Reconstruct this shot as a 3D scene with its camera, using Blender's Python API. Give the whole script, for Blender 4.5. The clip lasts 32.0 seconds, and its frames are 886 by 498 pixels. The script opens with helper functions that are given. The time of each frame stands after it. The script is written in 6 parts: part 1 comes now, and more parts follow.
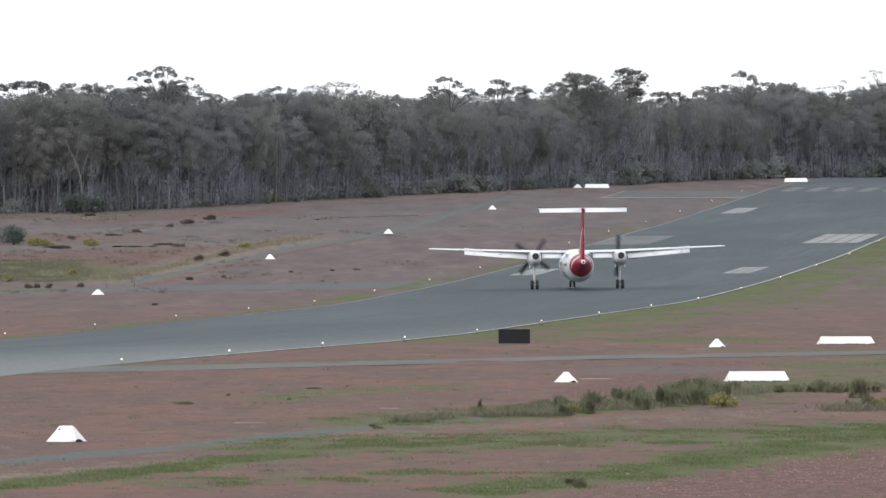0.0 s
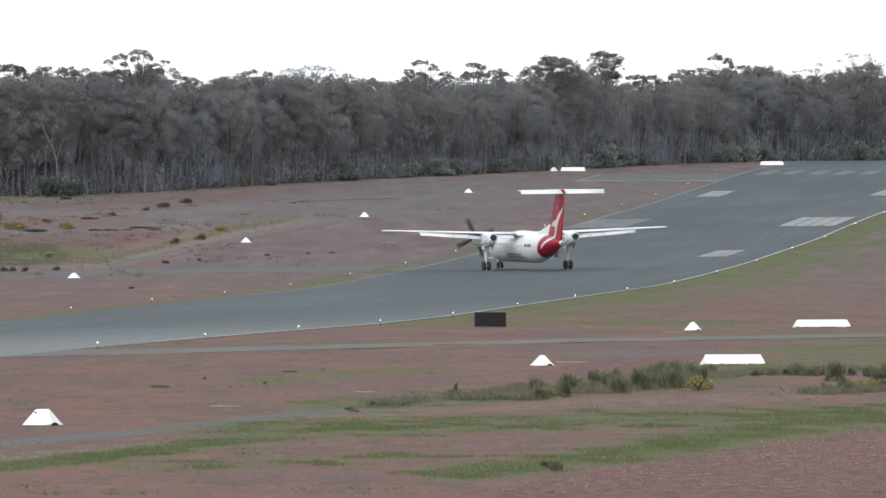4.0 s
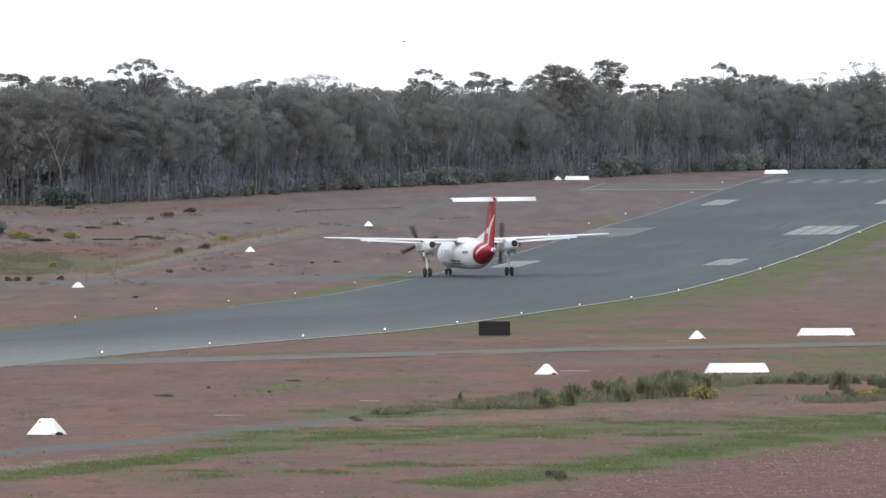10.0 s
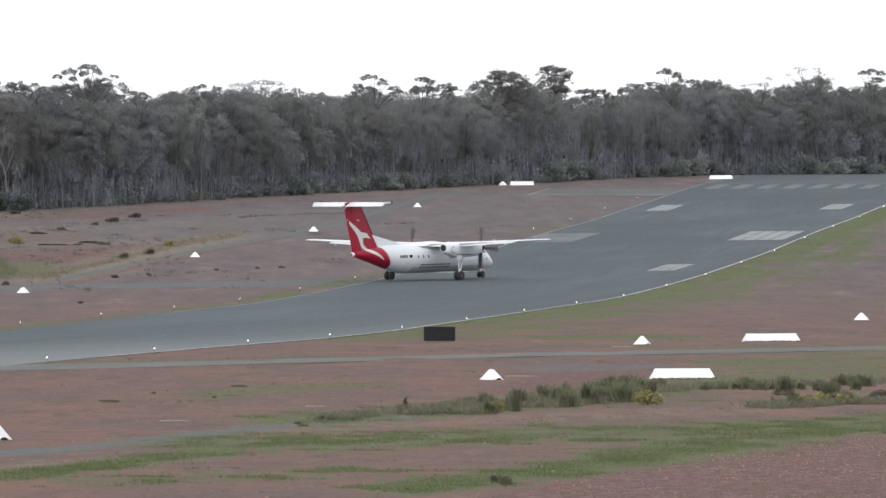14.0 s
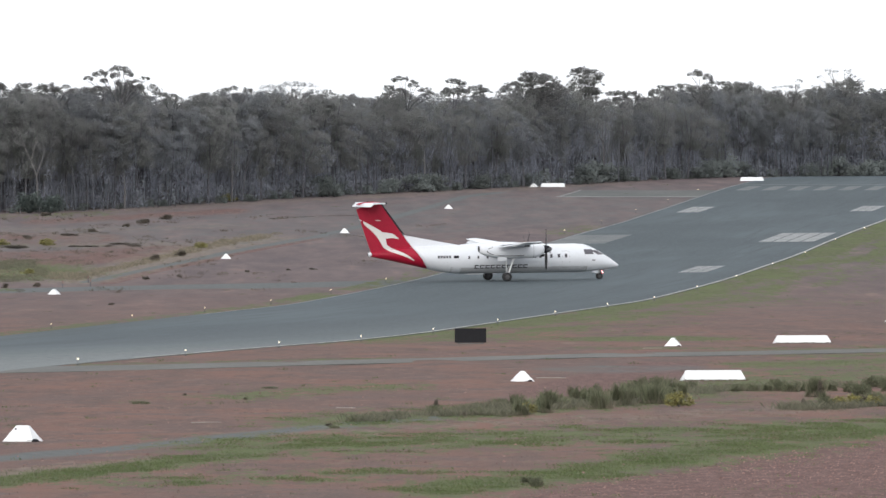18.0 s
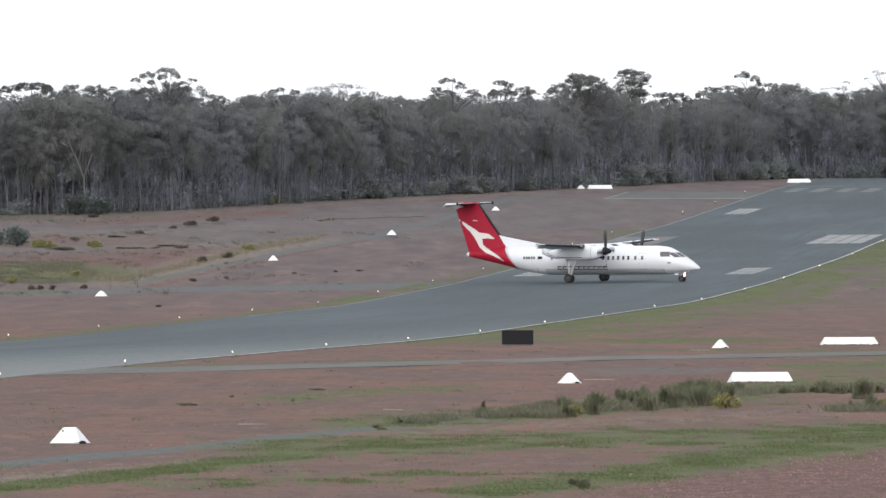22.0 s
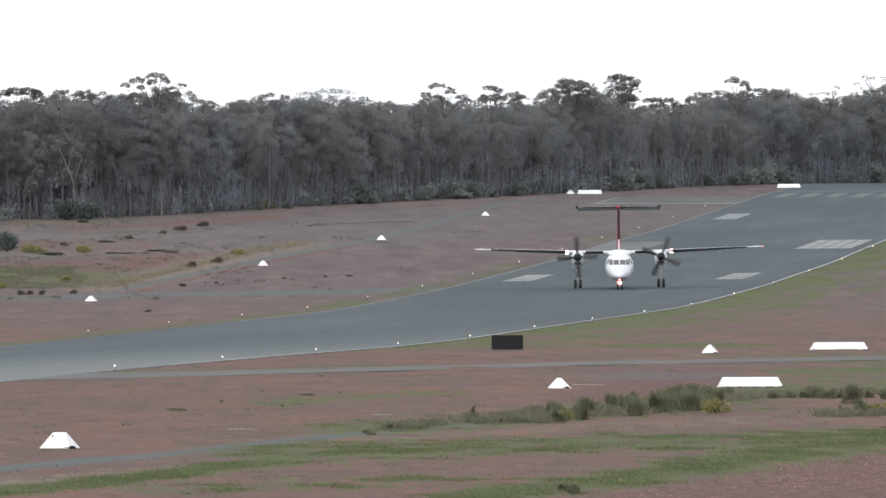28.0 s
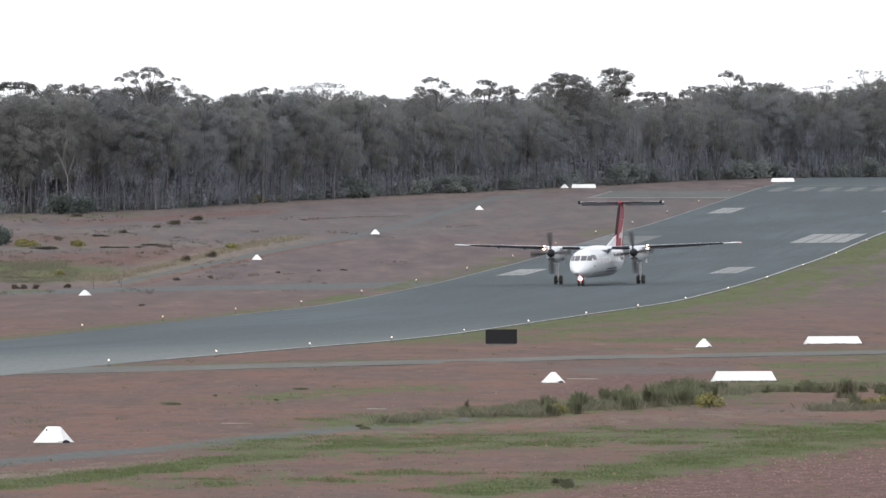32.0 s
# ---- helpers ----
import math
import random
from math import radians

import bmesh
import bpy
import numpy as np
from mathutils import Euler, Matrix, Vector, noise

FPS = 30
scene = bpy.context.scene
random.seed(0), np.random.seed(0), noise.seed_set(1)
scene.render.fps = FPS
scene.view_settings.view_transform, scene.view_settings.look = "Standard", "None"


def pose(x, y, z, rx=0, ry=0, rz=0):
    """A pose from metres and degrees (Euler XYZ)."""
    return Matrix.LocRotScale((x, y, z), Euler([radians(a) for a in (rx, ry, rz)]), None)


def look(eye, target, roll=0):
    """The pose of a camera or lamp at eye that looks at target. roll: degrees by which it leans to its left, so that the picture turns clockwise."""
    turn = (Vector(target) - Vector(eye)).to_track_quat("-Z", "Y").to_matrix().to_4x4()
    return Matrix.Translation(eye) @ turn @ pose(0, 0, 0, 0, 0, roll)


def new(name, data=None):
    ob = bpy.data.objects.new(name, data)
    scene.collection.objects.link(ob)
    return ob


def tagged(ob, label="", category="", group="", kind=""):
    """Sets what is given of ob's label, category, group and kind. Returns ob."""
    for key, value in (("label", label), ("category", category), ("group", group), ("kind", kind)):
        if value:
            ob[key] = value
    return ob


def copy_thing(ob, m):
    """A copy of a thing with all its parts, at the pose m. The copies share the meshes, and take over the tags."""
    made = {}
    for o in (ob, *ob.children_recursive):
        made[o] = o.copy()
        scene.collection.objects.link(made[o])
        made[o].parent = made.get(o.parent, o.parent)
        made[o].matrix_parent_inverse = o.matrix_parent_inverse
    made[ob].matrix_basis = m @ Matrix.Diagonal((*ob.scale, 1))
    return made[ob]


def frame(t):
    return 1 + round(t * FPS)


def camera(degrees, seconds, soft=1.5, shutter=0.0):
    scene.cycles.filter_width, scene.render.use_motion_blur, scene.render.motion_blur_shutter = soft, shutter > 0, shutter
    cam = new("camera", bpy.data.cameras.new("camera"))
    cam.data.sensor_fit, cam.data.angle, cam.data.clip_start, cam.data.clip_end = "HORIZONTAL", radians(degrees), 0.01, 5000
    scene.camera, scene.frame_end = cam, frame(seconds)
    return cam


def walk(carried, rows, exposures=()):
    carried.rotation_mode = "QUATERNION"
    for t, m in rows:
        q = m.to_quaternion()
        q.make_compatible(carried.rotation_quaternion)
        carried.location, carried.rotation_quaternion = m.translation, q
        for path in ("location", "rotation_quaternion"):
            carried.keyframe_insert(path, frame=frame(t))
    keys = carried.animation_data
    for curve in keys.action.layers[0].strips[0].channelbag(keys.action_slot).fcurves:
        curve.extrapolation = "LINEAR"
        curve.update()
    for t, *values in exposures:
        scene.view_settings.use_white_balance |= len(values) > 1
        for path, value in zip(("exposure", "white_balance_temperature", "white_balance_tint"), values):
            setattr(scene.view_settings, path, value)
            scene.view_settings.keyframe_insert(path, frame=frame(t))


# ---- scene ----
# ---------------------------------------------------------------- camera
F, EYE_Z, HORIZON = 25800.0, 10.1, 131.0
cam = camera(math.degrees(2 * math.atan(784 / F)), 32.0, soft=1.5, shutter=0.25)


def aim(dx, dy, roll):
    """The long lens on its tripod, panned by small amounts from its first direction."""
    return look((0, 0, EYE_Z), (-dx / F * 1000, 1000, EYE_Z - (HORIZON - dy) / F * 1000), roll)


walk(cam, [
    (0, aim(0.0, 0.0, -0.00)), (0.5, aim(-8.3, -7.6, -0.00)), (1, aim(-12.4, -14.3, -0.01)),
    (1.5, aim(-25.1, -19.6, -0.01)), (2, aim(-26.7, -22.6, -0.00)), (2.5, aim(-29.5, -21.8, -0.01)),
    (3, aim(-34.4, -24.0, -0.02)), (3.5, aim(-43.6, -30.3, -0.02)), (5.5, aim(-27.4, -26.2, -0.03)),
    (6, aim(-20.2, -26.2, -0.03)), (6.5, aim(-15.8, -18.3, -0.03)), (7, aim(-8.8, -14.8, -0.03)),
    (7.5, aim(-8.0, -11.2, -0.03)), (8, aim(-17.1, -8.2, -0.03)), (8.5, aim(-20.7, -13.7, -0.05)),
    (9, aim(-23.1, -15.2, -0.06)), (9.5, aim(-31.1, -16.2, -0.07)), (10, aim(-35.2, -13.7, -0.08)),
    (10.5, aim(-37.5, -12.2, -0.10)), (11, aim(-40.4, -11.7, -0.09)), (11.5, aim(-45.2, -9.8, -0.08)),
    (12, aim(-49.0, -6.1, -0.09)), (12.5, aim(-67.1, -4.5, -0.09)), (13, aim(-98.1, -4.3, -0.08)),
    (13.5, aim(-119.2, -4.3, -0.08)), (14, aim(-132.5, -4.4, -0.08)), (14.5, aim(-138.2, -3.8, -0.09)),
    (16.5, aim(-117.0, 0.8, -0.08)), (17, aim(-112.0, 0.8, -0.08)), (17.5, aim(-98.5, 1.8, -0.07)),
    (18, aim(-77.7, -1.3, -0.07)), (18.5, aim(-64.4, -2.9, -0.05)), (19, aim(-56.5, -1.3, -0.05)),
    (19.5, aim(-52.9, 3.2, -0.04)), (20, aim(-20.5, 14.0, -0.04)), (20.5, aim(1.6, 12.2, -0.04)),
    (21, aim(6.7, 1.7, -0.05)), (21.5, aim(5.7, 0.2, -0.06)), (22, aim(5.8, 2.0, -0.07)),
    (22.5, aim(8.3, 3.3, -0.07)), (23, aim(12.0, 8.6, -0.07)), (23.5, aim(12.8, 12.4, -0.07)),
    (24, aim(9.2, 14.5, -0.07)), (24.5, aim(3.1, 13.4, -0.07)), (25, aim(-0.6, 12.9, -0.08)),
    (25.5, aim(-6.6, 11.1, -0.07)), (27.5, aim(-11.2, 7.8, -0.07)), (28, aim(-12.5, 10.9, -0.07)),
    (28.5, aim(-12.6, 9.7, -0.07)), (29, aim(-12.4, 13.9, -0.06)), (29.5, aim(-17.2, 12.7, -0.08)),
    (30, aim(-18.6, 9.4, -0.07)), (30.5, aim(-22.1, 10.0, -0.07)), (31, aim(-25.4, 8.2, -0.07)),
    (31.5, aim(-24.0, 7.7, -0.07)), (32, aim(-23.2, 0.6, -0.07))
])

# ---------------------------------------------------------------- world and sun: bright overcast
world = bpy.data.worlds.new("world")
scene.world = world
world.use_nodes = True
wn, wl = world.node_tree.nodes, world.node_tree.links
sky = wn.new("ShaderNodeTexSky")
sky.sky_type, sky.sun_disc = "NISHITA", False
sky.sun_elevation, sky.sun_rotation = radians(20), radians(200)
sky.air_density, sky.dust_density, sky.ozone_density = 1.0, 4.0, 1.0
sky_gain = wn.new("ShaderNodeMixRGB")
sky_gain.blend_type, sky_gain.inputs[0].default_value = "MIX", 0.88
sky_gain.inputs[2].default_value = (10.45, 10.7, 11.1, 1)   # the cloud sheet
wl.new(sky.outputs[0], sky_gain.inputs[1])
wl.new(sky_gain.outputs[0], wn["Background"].inputs[0])
wn["Background"].inputs[1].default_value = 0.127
sun_data = bpy.data.lights.new("sun", "SUN")
sun_data.energy, sun_data.angle, sun_data.color = 2.1, radians(60), (1, 0.98, 0.95)
sun = new("sun", sun_data)
sun.matrix_world = look((0, 0, 0), (math.sin(radians(20)) * math.cos(radians(20)), math.cos(radians(20)) * math.cos(radians(20)), -math.sin(radians(20))))
scene.view_settings.exposure = 0.0


# ---------------------------------------------------------------- materials
def material(name, color, rough=0.6, metal=0.0, vary=0.15, scale=3.0, bump=0.0, bump_scale=20.0, second=None, spec=0.5, spread=0.0, island=0.0):
    """A surface with grain and blotches: its colour drifts towards second at two scales; spread varies it from piece to piece."""
    m = bpy.data.materials.new(name)
    m.use_nodes = True
    n, l = m.node_tree.nodes, m.node_tree.links
    b = n["Principled BSDF"]
    b.inputs["Roughness"].default_value, b.inputs["Metallic"].default_value = rough, metal
    b.inputs["Specular IOR Level"].default_value = spec
    co = n.new("ShaderNodeTexCoord")
    n1, n2 = n.new("ShaderNodeTexNoise"), n.new("ShaderNodeTexNoise")
    n1.inputs["Scale"].default_value, n2.inputs["Scale"].default_value = scale, scale * 9
    n1.inputs["Detail"].default_value = n2.inputs["Detail"].default_value = 5
    l.new(co.outputs["Object"], n1.inputs["Vector"]), l.new(co.outputs["Object"], n2.inputs["Vector"])
    mean = n.new("ShaderNodeMath")
    mean.operation = "ADD"
    l.new(n1.outputs[0], mean.inputs[0]), l.new(n2.outputs[0], mean.inputs[1])
    ramp = n.new("ShaderNodeMapRange")
    ramp.inputs["From Min"].default_value, ramp.inputs["From Max"].default_value = 0.7, 1.3
    l.new(mean.outputs[0], ramp.inputs["Value"])
    mix = n.new("ShaderNodeMixRGB")
    dark = second or tuple(c * (1 - vary) for c in color)
    mix.inputs[1].default_value, mix.inputs[2].default_value = (*color, 1), (*dark, 1)
    l.new(ramp.outputs[0], mix.inputs[0])
    out = mix.outputs[0]
    for amount, node, sock in ((spread, "ShaderNodeObjectInfo", "Random"), (island, "ShaderNodeNewGeometry", "Random Per Island")):
        if amount:
            info, rng, mul = n.new(node), n.new("ShaderNodeMapRange"), n.new("ShaderNodeMixRGB")
            rng.inputs["To Min"].default_value, rng.inputs["To Max"].default_value = 1 - amount, 1 + amount
            l.new(info.outputs[sock], rng.inputs["Value"])
            mul.blend_type, mul.inputs[0].default_value = "MULTIPLY", 1
            l.new(out, mul.inputs[1]), l.new(rng.outputs[0], mul.inputs[2])
            out = mul.outputs[0]
    l.new(out, b.inputs["Base Color"])
    if bump:
        bp, n3 = n.new("ShaderNodeBump"), n.new("ShaderNodeTexNoise")
        n3.inputs["Scale"].default_value, n3.inputs["Detail"].default_value = bump_scale, 6
        l.new(co.outputs["Object"], n3.inputs["Vector"])
        bp.inputs["Strength"].default_value, bp.inputs["Distance"].default_value = bump, 0.05
        l.new(n3.outputs[0], bp.inputs["Height"]), l.new(bp.outputs[0], b.inputs["Normal"])
    return m


def glow(name, color, strength):
    m = material(name, color, 0.3)
    b = m.node_tree.nodes["Principled BSDF"]
    b.inputs["Emission Color"].default_value, b.inputs["Emission Strength"].default_value = (*color, 1), strength
    return m


M_WHITE = material("aircraft_white", (0.632, 0.652, 0.692), 0.32, vary=0.07, scale=0.6)
M_GREY = material("belly_shade_grey", (0.44, 0.45, 0.475), 0.4, vary=0.15, scale=0.8)
M_RED = material("tail_red", (0.32, 0.008, 0.030), 0.42, spec=0.22, vary=0.18, scale=0.5)
M_BOOT = material("deicing_rubber", (0.022, 0.022, 0.028), 0.7, spec=0.15, vary=0.3, scale=2)
M_TYRE = material("tyre_rubber", (0.02, 0.02, 0.022), 0.8, vary=0.4, scale=4, bump=0.3)
M_SWOOSH = material("tail_white", (0.60, 0.59, 0.58), 0.4, vary=0.1, scale=1)
M_HUB = material("wheel_hub", (0.07, 0.07, 0.075), 0.6, 0.2, vary=0.3, scale=5)
M_RIM = material("wheel_metal", (0.2, 0.2, 0.205), 0.45, 0.5, vary=0.2, scale=5)
M_STRUT = material("gear_metal", (0.6, 0.61, 0.62), 0.4, 0.3, vary=0.2, scale=4)
M_DARK = material("dark_opening", (0.012, 0.012, 0.014), 0.7, vary=0.3, scale=4)
M_GLASS = material("cockpit_glass", (0.105, 0.10, 0.115), 0.1, vary=0.3, scale=2)
M_BLADE = material("propeller_black", (0.036, 0.036, 0.041), 0.45, vary=0.3, scale=3)
M_PRINT = material("dark_grey_print", (0.07, 0.07, 0.08), 0.5, vary=0.2, scale=5)
M_LINE = material("panel_line", (0.24, 0.245, 0.26), 0.5, vary=0.2, scale=3)
M_LAND = glow("landing_light", (1.0, 0.45, 0.36), 18)
M_NOSE = glow("nose_light", (1.0, 0.42, 0.42), 12)
M_NAV = glow("port_light", (1.0, 0.20, 0.18), 0.8)
# glow of the ring that imitates the nose lamp's halo
M_HALO = glow("lamp_halo_glow", (1.0, 0.13, 0.13), 1.6)
M_EDGE = glow("edge_light_glass", (1.0, 0.84, 0.62), 2.4)
M_DIM = glow("dim_edge_light_glass", (1.0, 0.80, 0.50), 1.1)
M_MARK = material("marker_white", (0.78, 0.79, 0.80), 0.55, vary=0.14, scale=2.5, bump=0.1)
M_BOARD = material("sign_back", (0.011, 0.011, 0.014), 0.75, vary=0.3, scale=3, spec=0.25)
M_POST = material("galvanised_post", (0.11, 0.115, 0.115), 0.5, 0.5, vary=0.2, scale=6)
# bark and stems lifted and blued a little for the distant haze
M_BARK = material("bark", (0.125, 0.122, 0.136), 0.9, vary=0.5, scale=1.2, bump=0.6, bump_scale=6, spread=0.4)
M_STEM = material("stem_bark", (0.132, 0.137, 0.160), 0.9, vary=0.3, scale=0.5, spread=0.1, island=0.3)
M_PALE = material("pale_bark", (0.150, 0.143, 0.146), 0.85, vary=0.4, scale=0.9, bump=0.4, bump_scale=6, spread=0.2)


def leafy(name, color, second, island=0.35, spec=0.3):
    """Leaves let part of the light through."""
    m = material(name, color, 0.42, second=second, scale=0.22, spread=0.22, island=island, spec=spec)
    n, l = m.node_tree.nodes, m.node_tree.links
    b, out = n["Principled BSDF"], n["Material Output"]
    tr, mx = n.new("ShaderNodeBsdfTranslucent"), n.new("ShaderNodeMixShader")
    l.new(b.inputs["Base Color"].links[0].from_socket, tr.inputs["Color"])
    mx.inputs[0].default_value = 0.5
    l.new(b.outputs[0], mx.inputs[1]), l.new(tr.outputs[0], mx.inputs[2]), l.new(mx.outputs[0], out.inputs["Surface"])
    return m


# distant haze is put into the forest leaf colours: lighter than real leaves
M_LEAF = leafy("gum_leaves", (0.208, 0.222, 0.202), (0.216, 0.208, 0.222), 0.08, 0.15)
M_LEAF2 = leafy("grey_gum_leaves", (0.214, 0.228, 0.230), (0.214, 0.218, 0.240), 0.08, 0.15)
# trunk-zone and deep foliage is paled and blued the most, as haze
M_HAZE_TWIG = leafy("haze_understorey", (0.282, 0.296, 0.346), (0.268, 0.280, 0.326), 0.03, 0.1)
M_HAZE_SHRUB = leafy("haze_shrub_leaves", (0.300, 0.320, 0.345), (0.285, 0.300, 0.325), 0.1, 0.15)
M_BUSH = leafy("edge_bush_leaves", (0.208, 0.232, 0.224), (0.196, 0.214, 0.210), 0.12, 0.15)
M_DUSK = leafy("dark_shrub_leaves", (0.120, 0.147, 0.138), (0.106, 0.125, 0.118), 0.25, 0.15)
M_HEATH = leafy("heath_leaves", (0.112, 0.104, 0.086), (0.135, 0.110, 0.090), 0.3, 0.1)
M_YELLOW = material("yellow_flowers", (0.27, 0.235, 0.07), 0.7, second=(0.09, 0.10, 0.045), scale=2, island=0.4)
M_TUFT = leafy("green_tussock", (0.082, 0.122, 0.046), (0.118, 0.130, 0.064), 0.45, 0.1)
M_SOFT = leafy("pale_grass", (0.140, 0.148, 0.105), (0.165, 0.152, 0.115), 0.3, 0.1)
M_DEEP = leafy("rush_tussock", (0.128, 0.146, 0.088), (0.158, 0.150, 0.106), 0.35, 0.15)
M_STRAW = material("dry_tussock", (0.205, 0.180, 0.142), 0.85, second=(0.14, 0.125, 0.092), scale=0.3, island=0.4, spec=0.1)
M_STONE = material("gravel_stone", (0.175, 0.102, 0.092), 0.9, second=(0.215, 0.145, 0.13), scale=1.0, island=0.4, spec=0.2)
M_SOIL = material("banked_soil", (0.100, 0.070, 0.060), 0.95, second=(0.065, 0.058, 0.040), scale=4, spec=0.1)
M_PLANK = material("pale_weathered_board", (0.36, 0.33, 0.30), 0.8, second=(0.24, 0.21, 0.19), scale=2)
M_PAINT = material("runway_paint", (0.34, 0.35, 0.35), 0.8, second=(0.12, 0.125, 0.13), scale=0.35, bump=0.1, spec=0.2)
M_WORN = material("worn_paint", (0.165, 0.173, 0.176), 0.85, second=(0.08, 0.09, 0.094), scale=0.3, spec=0.2)
M_FADED = material("faded_edge_paint", (0.25, 0.255, 0.25), 0.8, second=(0.13, 0.135, 0.135), scale=0.15, spec=0.2)
M_EDGEPAINT = material("edge_paint", (0.46, 0.45, 0.43), 0.8, second=(0.20, 0.195, 0.19), scale=0.2, spec=0.2)


# ---------------------------------------------------------------- mesh helpers
def link(name, bm, mat, parent=None, label="", smooth=False):
    me = bpy.data.meshes.new(name)
    bm.normal_update()
    bm.to_mesh(me)
    bm.free()
    for m in (mat if isinstance(mat, (list, tuple)) else [mat]):
        me.materials.append(m)
    if smooth:
        me.shade_smooth()
    ob = new(name, me)
    ob.parent = parent
    return tagged(ob, label=label)


def part(name, bm, mat, parent, label="", smooth=False):
    return link(name, bm, mat, parent, label, smooth)


def pymesh(name, verts, faces, mat, parent=None, label="", smooth=False):
    me = bpy.data.meshes.new(name)
    me.from_pydata([tuple(v) for v in verts], [], [tuple(f) for f in faces])
    for m in (mat if isinstance(mat, (list, tuple)) else [mat]):
        me.materials.append(m)
    if smooth:
        me.shade_smooth()
    ob = new(name, me)
    ob.parent = parent
    return tagged(ob, label=label)


def box(bm, x0, x1, y0, y1, z0, z1, bevel=0.0):
    m = Matrix.Translation(((x0 + x1) / 2, (y0 + y1) / 2, (z0 + z1) / 2)) @ Matrix.Diagonal((x1 - x0, y1 - y0, z1 - z0, 1))
    vs = bmesh.ops.create_cube(bm, size=1, matrix=m)["verts"]
    if bevel:
        bmesh.ops.bevel(bm, geom=list({e for v in vs for e in v.link_edges}), offset=bevel, segments=2, affect="EDGES")
    return bm


def rod(bm, a, b, r0, r1=None, n=10):
    """A tapered round bar from a to b."""
    a, b = Vector(a), Vector(b)
    r1 = r0 if r1 is None else r1
    m = Matrix.Translation((a + b) / 2) @ (b - a).to_track_quat("Z", "Y").to_matrix().to_4x4()
    bmesh.ops.create_cone(bm, cap_ends=True, segments=n, radius1=r0, radius2=r1, depth=(b - a).length, matrix=m)
    return bm


def loft(bm, rings, caps=True, mat=0):
    """Skin between closed rings of equal count."""
    vs = [[bm.verts.new(p) for p in ring] for ring in rings]
    n = len(vs[0])
    for a, b in zip(vs, vs[1:]):
        for i in range(n):
            bm.faces.new((a[i], a[(i + 1) % n], b[(i + 1) % n], b[i])).material_index = mat
    if caps:
        bm.faces.new(vs[0][::-1]).material_index = mat
        bm.faces.new(vs[-1]).material_index = mat
    return bm


def put(thing, k, m):
    """The first one goes to its place, the next ones are copies at theirs, whatever the first one's size."""
    if k == 0:
        thing.matrix_basis = m
        return thing
    s = thing.scale
    return copy_thing(thing, m @ Matrix.Diagonal((1 / s.x, 1 / s.y, 1 / s.z, 1)))


# ---------------------------------------------------------------- lie of the land
PROFILE = [(-6000, 0), (300, 0.2), (500, 0.15), (640, 0.05), (789, -0.2), (849, -0.45), (909, -0.7), (968, -1.0), (1028, -1.15), (1088, -1.1),
           (1148, -1.05), (1208, -1.0), (1267, -0.95), (1327, -0.5), (1387, 0.05), (1447, 0.85), (1507, 1.65), (1566, 2.75), (1626, 3.75),
           (1686, 4.6), (1746, 5.65), (1806, 6.7), (1892, 8.25), (1990, 9.6), (2100, 10.0), (6000, 10.0)]
_py = np.arange(-800, 3000, 4.0)
_pz = np.interp(_py, [p[0] for p in PROFILE], [p[1] for p in PROFILE])
_pz = np.convolve(np.pad(_pz, 8, "edge"), np.hanning(19)[1:-1] / np.hanning(19).sum(), "valid")
RUN_A = 0.0826                                   # the runway's turn from the line of sight
RX, RY = math.sin(RUN_A), math.cos(RUN_A)
EDGE_X, EDGE_Y, LIGHT_W = -17.4, 789.3, 33.5     # first light of the near row; width between the rows


def runway_xy(s, w):
    """A point s metres along from the first light and w metres to the left of the near row of lights."""
    return EDGE_X + s * RX - w * RY, EDGE_Y + s * RY + w * RX


def left_of(x, y):
    return -(x - EDGE_X) * RY + (y - EDGE_Y) * RX


def height(x, y):
    z = float(np.interp(y, _py, _pz))
    w = left_of(x, y)
    z -= 0.30 * min(max((w - 2) / 30.0, 0.0), 1.0) * min(max((y - 700) / 300.0, 0), 1) * (1.0 if y < 1700 else max(0.0, 1 - (y - 1700) / 200.0))
    z += 8.4 * max(0.0, 1 - abs(y) / 400.0) ** 1.3 * math.exp(-(x / 70.0) ** 2)
    return z


def patch(name, rows, mat, lift, parent=None, label="", kind="", skirt=0.12):
    """A slab laid on the ground, rows of points (x, y) from one side to the other, its edges turned down into the soil."""
    v, f, n = [], [], len(rows[0]) + 2
    for r in rows:
        r3 = [(x, y, height(x, y) + lift) for x, y in r]
        v += [(r3[0][0], r3[0][1], r3[0][2] - skirt)] + r3 + [(r3[-1][0], r3[-1][1], r3[-1][2] - skirt)]
    for i in range(len(rows) - 1):
        f += [(i * n + j, i * n + j + 1, (i + 1) * n + j + 1, (i + 1) * n + j) for j in range(n - 1)]
    ob = pymesh(name, v, f, mat, parent, label)
    return tagged(ob, kind=kind) if kind else ob


# ---------------------------------------------------------------- ground
TREE_LINE = [(-140, 1700), (-53, 1752), (-43, 1757), (-33, 1777), (-23, 1808), (-13, 1836), (0, 1869), (16, 1905), (32, 1962), (48, 2010), (70, 2040), (150, 2090)]


def tree_edge(x):
    return float(np.interp(x, [p[0] for p in TREE_LINE], [p[1] for p in TREE_LINE]))


